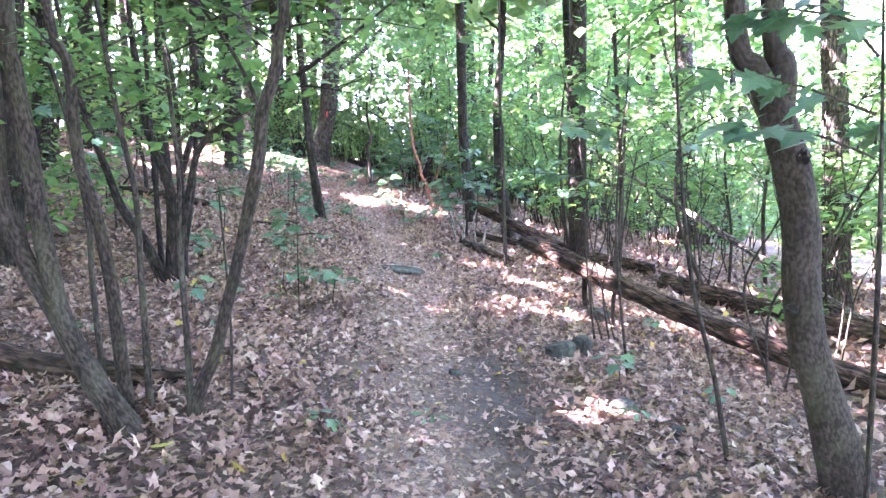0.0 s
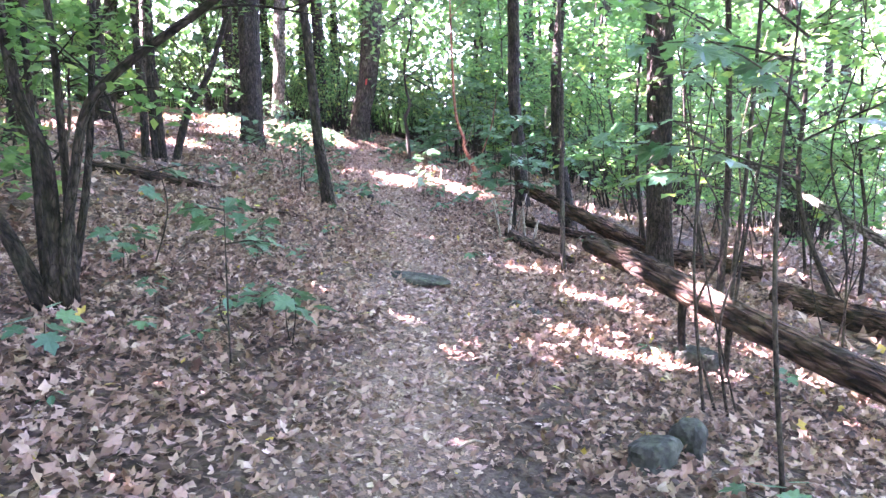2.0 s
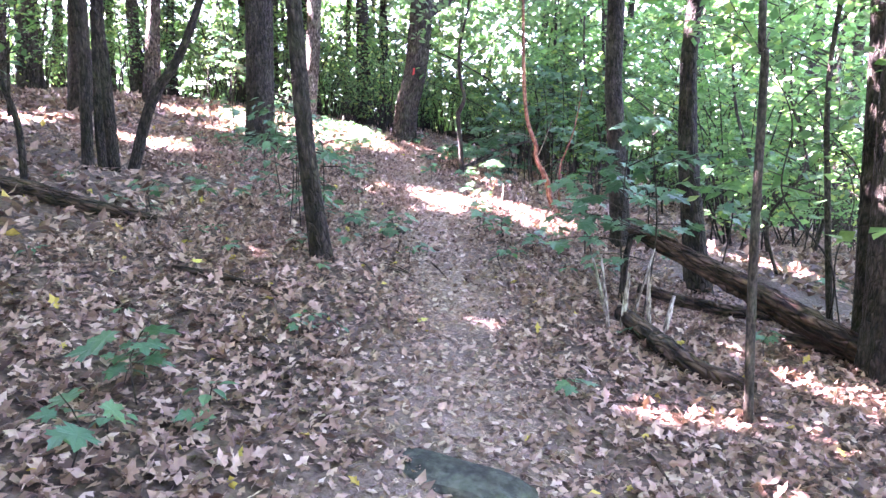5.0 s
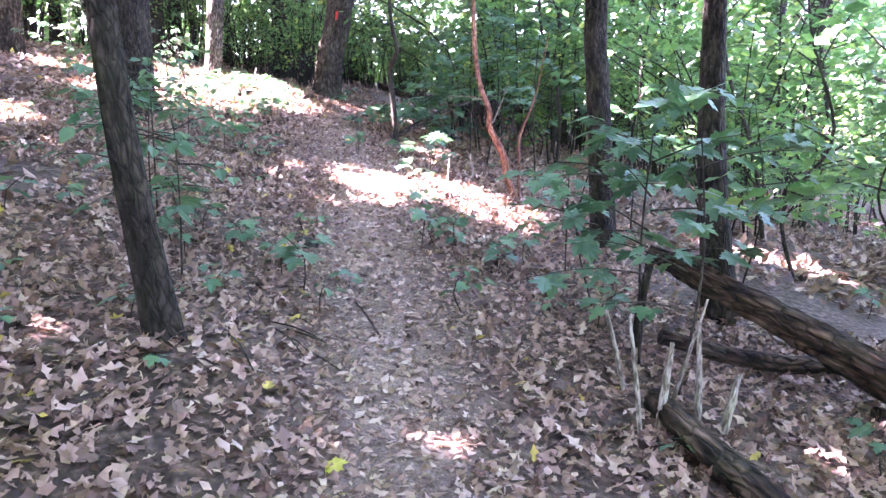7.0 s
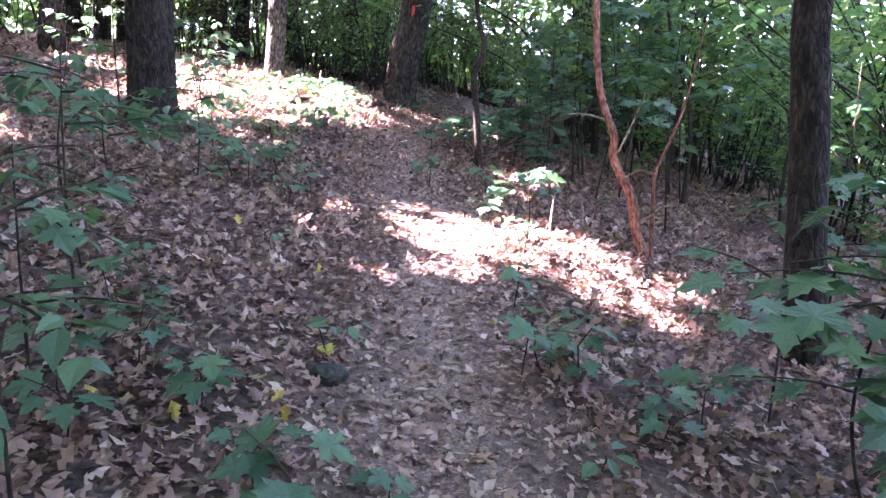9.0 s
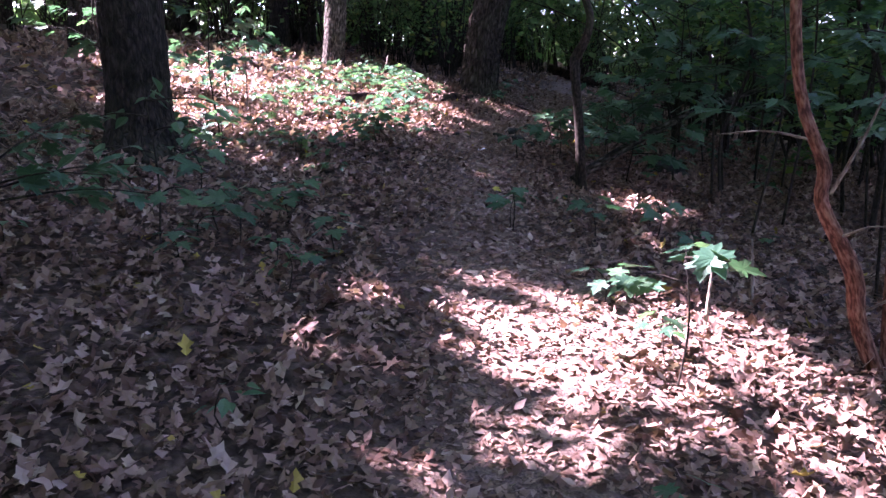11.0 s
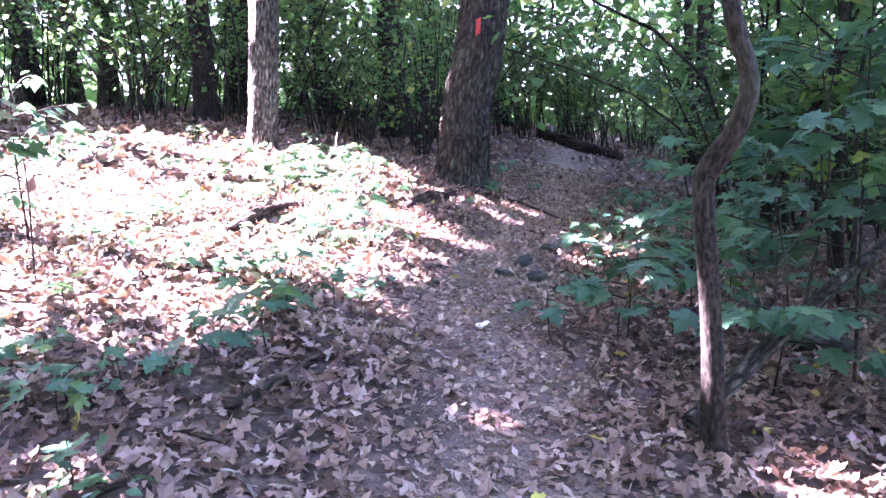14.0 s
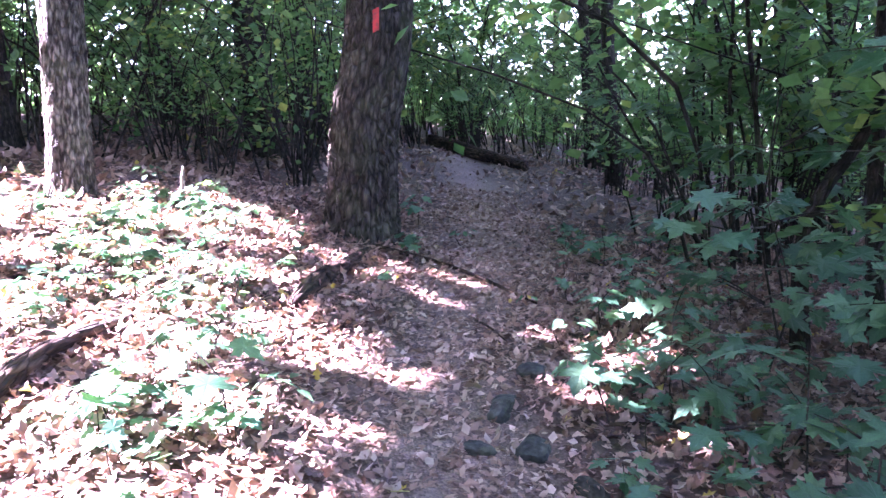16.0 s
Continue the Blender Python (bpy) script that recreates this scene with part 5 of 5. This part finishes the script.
at = np.column_stack([at, ground_z(at[:, 0], at[:, 1]) + hgt])
v, f, tn = leaf_cloud(CARD, at, rng.uniform(0.4, 0.72, len(at)), rng, 0.6)
tagged(new("far_woods", make_mesh("far_woods", v, [f], M_CANOPY, False, tn)), "dense green foliage of the surrounding woods", "woods", kind="stuff")

# ---- broad-leaved young maples whose single leaves stand out ----
def maple(x, y, tall, branches, seed, size=0.13, lean=(0, 0), oval=False):
    """A young maple: a thin stem and branches (start height, compass angle, length, rise), with its leaves one by one."""
    rg = np.random.default_rng(seed)
    t = thing("maple_sapling", on_ground(x, y, -0.03), "leafy sapling with dark oval leaves on thin twigs" if oval else "young maple sapling with broad lobed green leaves", "sapling", "leafy saplings beside the trail" if oval else "young maples beside the trail")
    bend = rg.normal(0, 0.05, 2) * tall
    s = [(0, 0, 0, 0.003 + 0.0036 * tall), (lean[0] * 0.4 + bend[0], lean[1] * 0.4 + bend[1], tall * 0.5, 0.0025 + 0.0026 * tall), (lean[0], lean[1], tall, 0.002)]
    part("stem", tube_mesh("stem", s, M_BARK_THIN, seg=7, rings=16, seed=seed), t)
    for h, a, ln, rise in branches:
        a = radians(a)
        k = h / tall
        p = np.array([lean[0] * k, lean[1] * k, h])
        e = p + np.array([ln * math.cos(a), ln * math.sin(a), rise])
        mid = (p + e) / 2 + np.array([0, 0, 0.06 * ln])
        br = part("branch", tube_mesh("branch", [(*p, 0.006), (*mid, 0.004), (*e, 0.002)], M_BARK_THIN, seg=5, rings=7), t)
        for j in range(max(5, int(ln * 15))):
            w = rg.uniform(0.25, 1.05)
            q = (1 - w) ** 2 * p + 2 * w * (1 - w) * mid + w * w * e
            lf = part("leaf", (LEAVES_BLADE if oval else LEAVES_LOBED)[rg.integers(0, 4)], br)
            yw = math.degrees(a) + rg.choice([-1, 1]) * rg.uniform(10, 75)
            lf.matrix_basis = pose(q[0], q[1], q[2] + rg.normal(0, 0.02), rg.normal(0, 18), rg.uniform(0, 35), yw) @ Matrix.Scale(size * rg.uniform(0.6, 1.1), 4)
    return t


maple(1.05, 5.3, 2.5, ((1.45, 190, 0.75, 0.15), (1.7, 230, 0.8, 0.2), (1.9, 150, 0.7, 0.15), (2.0, 200, 0.6, 0.3), (1.6, 320, 0.6, 0.2), (2.2, 90, 0.6, 0.2)), 901, 0.12)
maple(1.35, 2.55, 2.7, ((1.75, 200, 0.6, 0.1), (1.9, 170, 0.65, 0.2), (2.1, 220, 0.6, 0.15), (2.2, 120, 0.7, 0.2), (2.3, 260, 0.5, 0.2), (1.8, 60, 0.7, 0.1)), 902, 0.14)
maple(-2.35, 18.9, 1.9, ((0.7, 160, 0.55, 0.05), (0.9, 220, 0.5, 0.1), (1.2, 130, 0.6, 0.1), (1.3, 260, 0.6, 0.1), (1.5, 180, 0.5, 0.2), (1.6, 40, 0.6, 0.2), (1.0, 330, 0.6, 0.1)), 903, 0.15)
maple(-3.0, 19.3, 0.7, ((0.35, 200, 0.35, 0.05), (0.45, 120, 0.3, 0.05), (0.5, 280, 0.35, 0.1), (0.6, 30, 0.3, 0.1)), 904, 0.14)
maple(-2.1, 20.6, 2.2, ((0.8, 180, 0.6, 0.1), (1.1, 240, 0.6, 0.1), (1.3, 150, 0.7, 0.1), (1.7, 200, 0.6, 0.2), (1.5, 60, 0.6, 0.2), (1.9, 300, 0.6, 0.2)), 905, 0.15)
maple(-1.7, 17.7, 2.2, ((0.9, 200, 0.6, 0.1), (1.2, 150, 0.6, 0.1), (1.4, 240, 0.7, 0.1), (1.7, 180, 0.7, 0.2), (1.8, 100, 0.6, 0.2), (1.0, 300, 0.6, 0.1)), 906, 0.15)
maple(-0.75, 13.25, 1.1, ((0.5, 190, 0.5, 0.05), (0.6, 240, 0.5, 0.05), (0.7, 140, 0.5, 0.1), (0.8, 320, 0.6, 0.1), (0.9, 60, 0.5, 0.1)), 907, 0.12)
maple(-0.25, 11.3, 1.5, ((0.5, 200, 0.45, 0.05), (0.7, 150, 0.5, 0.1), (0.9, 260, 0.5, 0.1), (1.1, 100, 0.5, 0.1), (1.2, 10, 0.5, 0.1)), 908, 0.12)
maple(-3.3, 11.75, 0.9, ((0.4, 20, 0.35, 0.0), (0.6, 100, 0.4, 0.05), (0.7, 330, 0.4, 0.0), (0.8, 200, 0.4, 0.05)), 909, 0.11)
maple(-6.0, 17.0, 1.2, ((0.6, 330, 0.5, 0.05), (0.8, 30, 0.5, 0.05), (0.9, 90, 0.5, 0.1), (1.0, 250, 0.5, 0.1), (0.7, 180, 0.4, 0.1)), 910, 0.12)
maple(-5.1, 9.0, 1.6, ((0.9, 330, 0.5, 0.05), (1.1, 20, 0.5, 0.05), (1.3, 280, 0.5, 0.1), (1.4, 120, 0.5, 0.1)), 911, 0.12)
maple(-2.95, 7.3, 1.0, ((0.6, 300, 0.4, 0.05), (0.75, 10, 0.4, 0.05), (0.85, 200, 0.4, 0.1)), 912, 0.12)
maple(-3.3, 5.2, 1.7, ((1.0, 330, 0.5, 0.05), (1.2, 20, 0.5, 0.05), (1.4, 280, 0.5, 0.1), (1.5, 120, 0.5, 0.1)), 913, 0.12)

for i, (x, y, h) in enumerate(((-1.9, 19.0, 2.4), (-1.3, 20.2, 2.6), (-2.6, 21.6, 1.6), (-1.5, 21.6, 2.5), (-2.2, 22.8, 2.0), (-0.7, 19.0, 2.6), (-1.0, 16.9, 2.2), (0.0, 15.2, 1.8), (-2.9, 24.0, 1.5), (0.6, 13.4, 1.6), (-6.6, 16.4, 1.8), (-7.6, 17.4, 1.6), (-6.9, 11.6, 1.9), (-4.8, 14.0, 0.8))):
    rm = np.random.default_rng(950 + i)
    maple(x, y, h, tuple((h * rm.uniform(0.3, 0.95), k * 137 + rm.uniform(-30, 30), rm.uniform(0.4, 0.75), rm.uniform(-0.05, 0.25)) for k in range(9)), 950 + i, 0.13)

for i, (x, y, h) in enumerate(((-2.0, 18.5, 2.5), (-1.45, 18.2, 2.7), (-2.45, 19.9, 2.0), (-1.6, 19.7, 2.6), (-0.4, 11.6, 1.5), (-0.6, 12.3, 1.2), (-2.75, 18.6, 0.9), (-2.9, 20.9, 1.0))):
    rm = np.random.default_rng(980 + i)
    maple(x, y, h, tuple((h * rm.uniform(0.3, 0.98), k * 137 + rm.uniform(-30, 30), rm.uniform(0.35, 0.7), rm.uniform(-0.05, 0.2)) for k in range(11)), 980 + i, 0.15)

# oval-leaved saplings on the uphill side, and maples reaching over the trail
for i, (x, y, h) in enumerate(((-2.88, 11.25, 0.9), (-3.3, 11.5, 1.05), (-3.6, 12.3, 1.1), (-4.0, 12.8, 1.1), (-4.6, 14.7, 0.8), (-6.3, 17.8, 1.0), (-6.9, 18.3, 1.1))):
    rm = np.random.default_rng(1200 + i)
    maple(x, y, h, tuple((h * rm.uniform(0.35, 0.98), k * 137 + rm.uniform(-30, 30), rm.uniform(0.25, 0.5), rm.uniform(-0.08, 0.12)) for k in range(8)), 1200 + i, 0.105, oval=True)
maple(-1.64, 5.85, 0.95, ((0.7, 20, 0.25, 0.0), (0.8, 140, 0.25, 0.02), (0.88, 250, 0.28, 0.02), (0.92, 320, 0.22, 0.0)), 1220, 0.11)
maple(0.98, 6.5, 2.1, ((1.42, 185, 0.5, 0.0), (1.7, 178, 0.5, 0.02), (1.9, 230, 0.4, 0.1), (1.8, 80, 0.5, 0.1)), 1221, 0.12)
maple(-2.1, 14.8, 0.64, ((0.5, 200, 0.2, 0.04), (0.58, 80, 0.18, 0.04), (0.6, 320, 0.2, 0.02)), 1224, 0.13)
maple(-3.43, 18.85, 0.5, ((0.28, 170, 0.3, 0.02), (0.36, 230, 0.32, 0.03), (0.42, 100, 0.3, 0.03), (0.46, 300, 0.3, 0.02), (0.48, 20, 0.25, 0.0)), 1222, 0.15)
maple(-3.1, 19.7, 0.6, ((0.3, 190, 0.35, 0.02), (0.4, 250, 0.32, 0.03), (0.5, 120, 0.3, 0.03), (0.55, 320, 0.3, 0.02)), 1223, 0.15)

# ---- single bright leaves lying on the litter ----
M_YELLOW, ty_, py_ = material("yellow_leaf")
ny_tex = tex_noise(ty_, 40, 4)
ry_ = ramp(ty_, [(0.35, (0.3, 0.26, 0.03)), (0.6, (0.5, 0.48, 0.08))])
ty_.links.new(ny_tex.outputs["Fac"], ry_.inputs[0])
ty_.links.new(ry_.outputs[0], py_.inputs["Base Color"])
py_.inputs["Roughness"].default_value = 0.5
lv, lf_ = LOBED
yellow_me = make_mesh("fallen_leaf", lv, [lf_], M_YELLOW, False)
for i, (x, y, s) in enumerate(((-1.66, 10.06, 0.11), (-3.25, 9.95, 0.08), (-2.68, 12.75, 0.09), (-1.2, 6.9, 0.09), (-0.3, 4.3, 0.08), (-4.25, 16.1, 0.09), (0.1, 6.2, 0.07), (-2.0, 6.6, 0.08), (-3.6, 17.2, 0.07), (-1.5, 3.0, 0.1), (-4.5, 19.3, 0.07), (1.5, 8.9, 0.08))):
    yl = new("fallen_leaf", yellow_me)
    yl.matrix_basis = Matrix.Translation(on_ground(x, y, 0.045)) @ pose(0, 0, 0, rng.normal(0, 12), rng.normal(0, 12), rng.uniform(0, 360)) @ Matrix.Scale(s, 4)
    tagged(yl, "fresh yellow-green leaf fallen on dry litter", "leaf", "bright fallen leaves")

# ---- low green cover in the sunny clearing ----
cover_rng = np.random.default_rng(31)
leaves_at, stems = [], []
for x0, x1, y0, y1, n in ((-7.4, -5.0, 19.0, 22.6, 210), (-9.2, -6.6, 18.0, 23.2, 140), (-3.9, -2.4, 19.2, 24.5, 150), (-6.8, -4.7, 15.4, 19.2, 110)):
    for _ in range(n):
        x, y = cover_rng.uniform(x0, x1), cover_rng.uniform(y0, y1)
        if math.sin(2.3 * x + 1.1 * y) + math.sin(1.7 * y - 2.9 * x) + cover_rng.normal(0, 0.5) < -0.5:
            continue
        if abs(x + 5.38) < 0.3 and 20.4 < y < 22.3 or abs(x + 6.08) < 0.25 and 18.9 < y < 20.3:
            continue
        z, h = float(ground_z(x, y)), cover_rng.uniform(0.05, 0.2)
        stems.append(tube([(x, y, z - 0.01, 0.003), (x + cover_rng.normal(0, 0.01), y, z + h * 0.6, 0.0025), (x, y, z + h, 0.002)], seg=4, rings=3))
        for k in range(int(cover_rng.integers(3, 7))):
            leaves_at.append((x + cover_rng.normal(0, 0.035), y + cover_rng.normal(0, 0.035), z + h * cover_rng.uniform(0.7, 1.05)))
leaves_at = np.array(leaves_at)
v, f, tn = leaf_cloud(LOBED, leaves_at, cover_rng.uniform(0.045, 0.095, len(leaves_at)), cover_rng, 0.35)
ground_cover = tagged(new("ground_cover", make_mesh("ground_cover", v, [f], M_HERB, False, tn)), "low green leafy ground cover in the sunny clearing", "ground cover", kind="stuff")
tagged(part("branchwork", joined("branchwork", stems, M_BARK_THIN), ground_cover), kind="stuff")
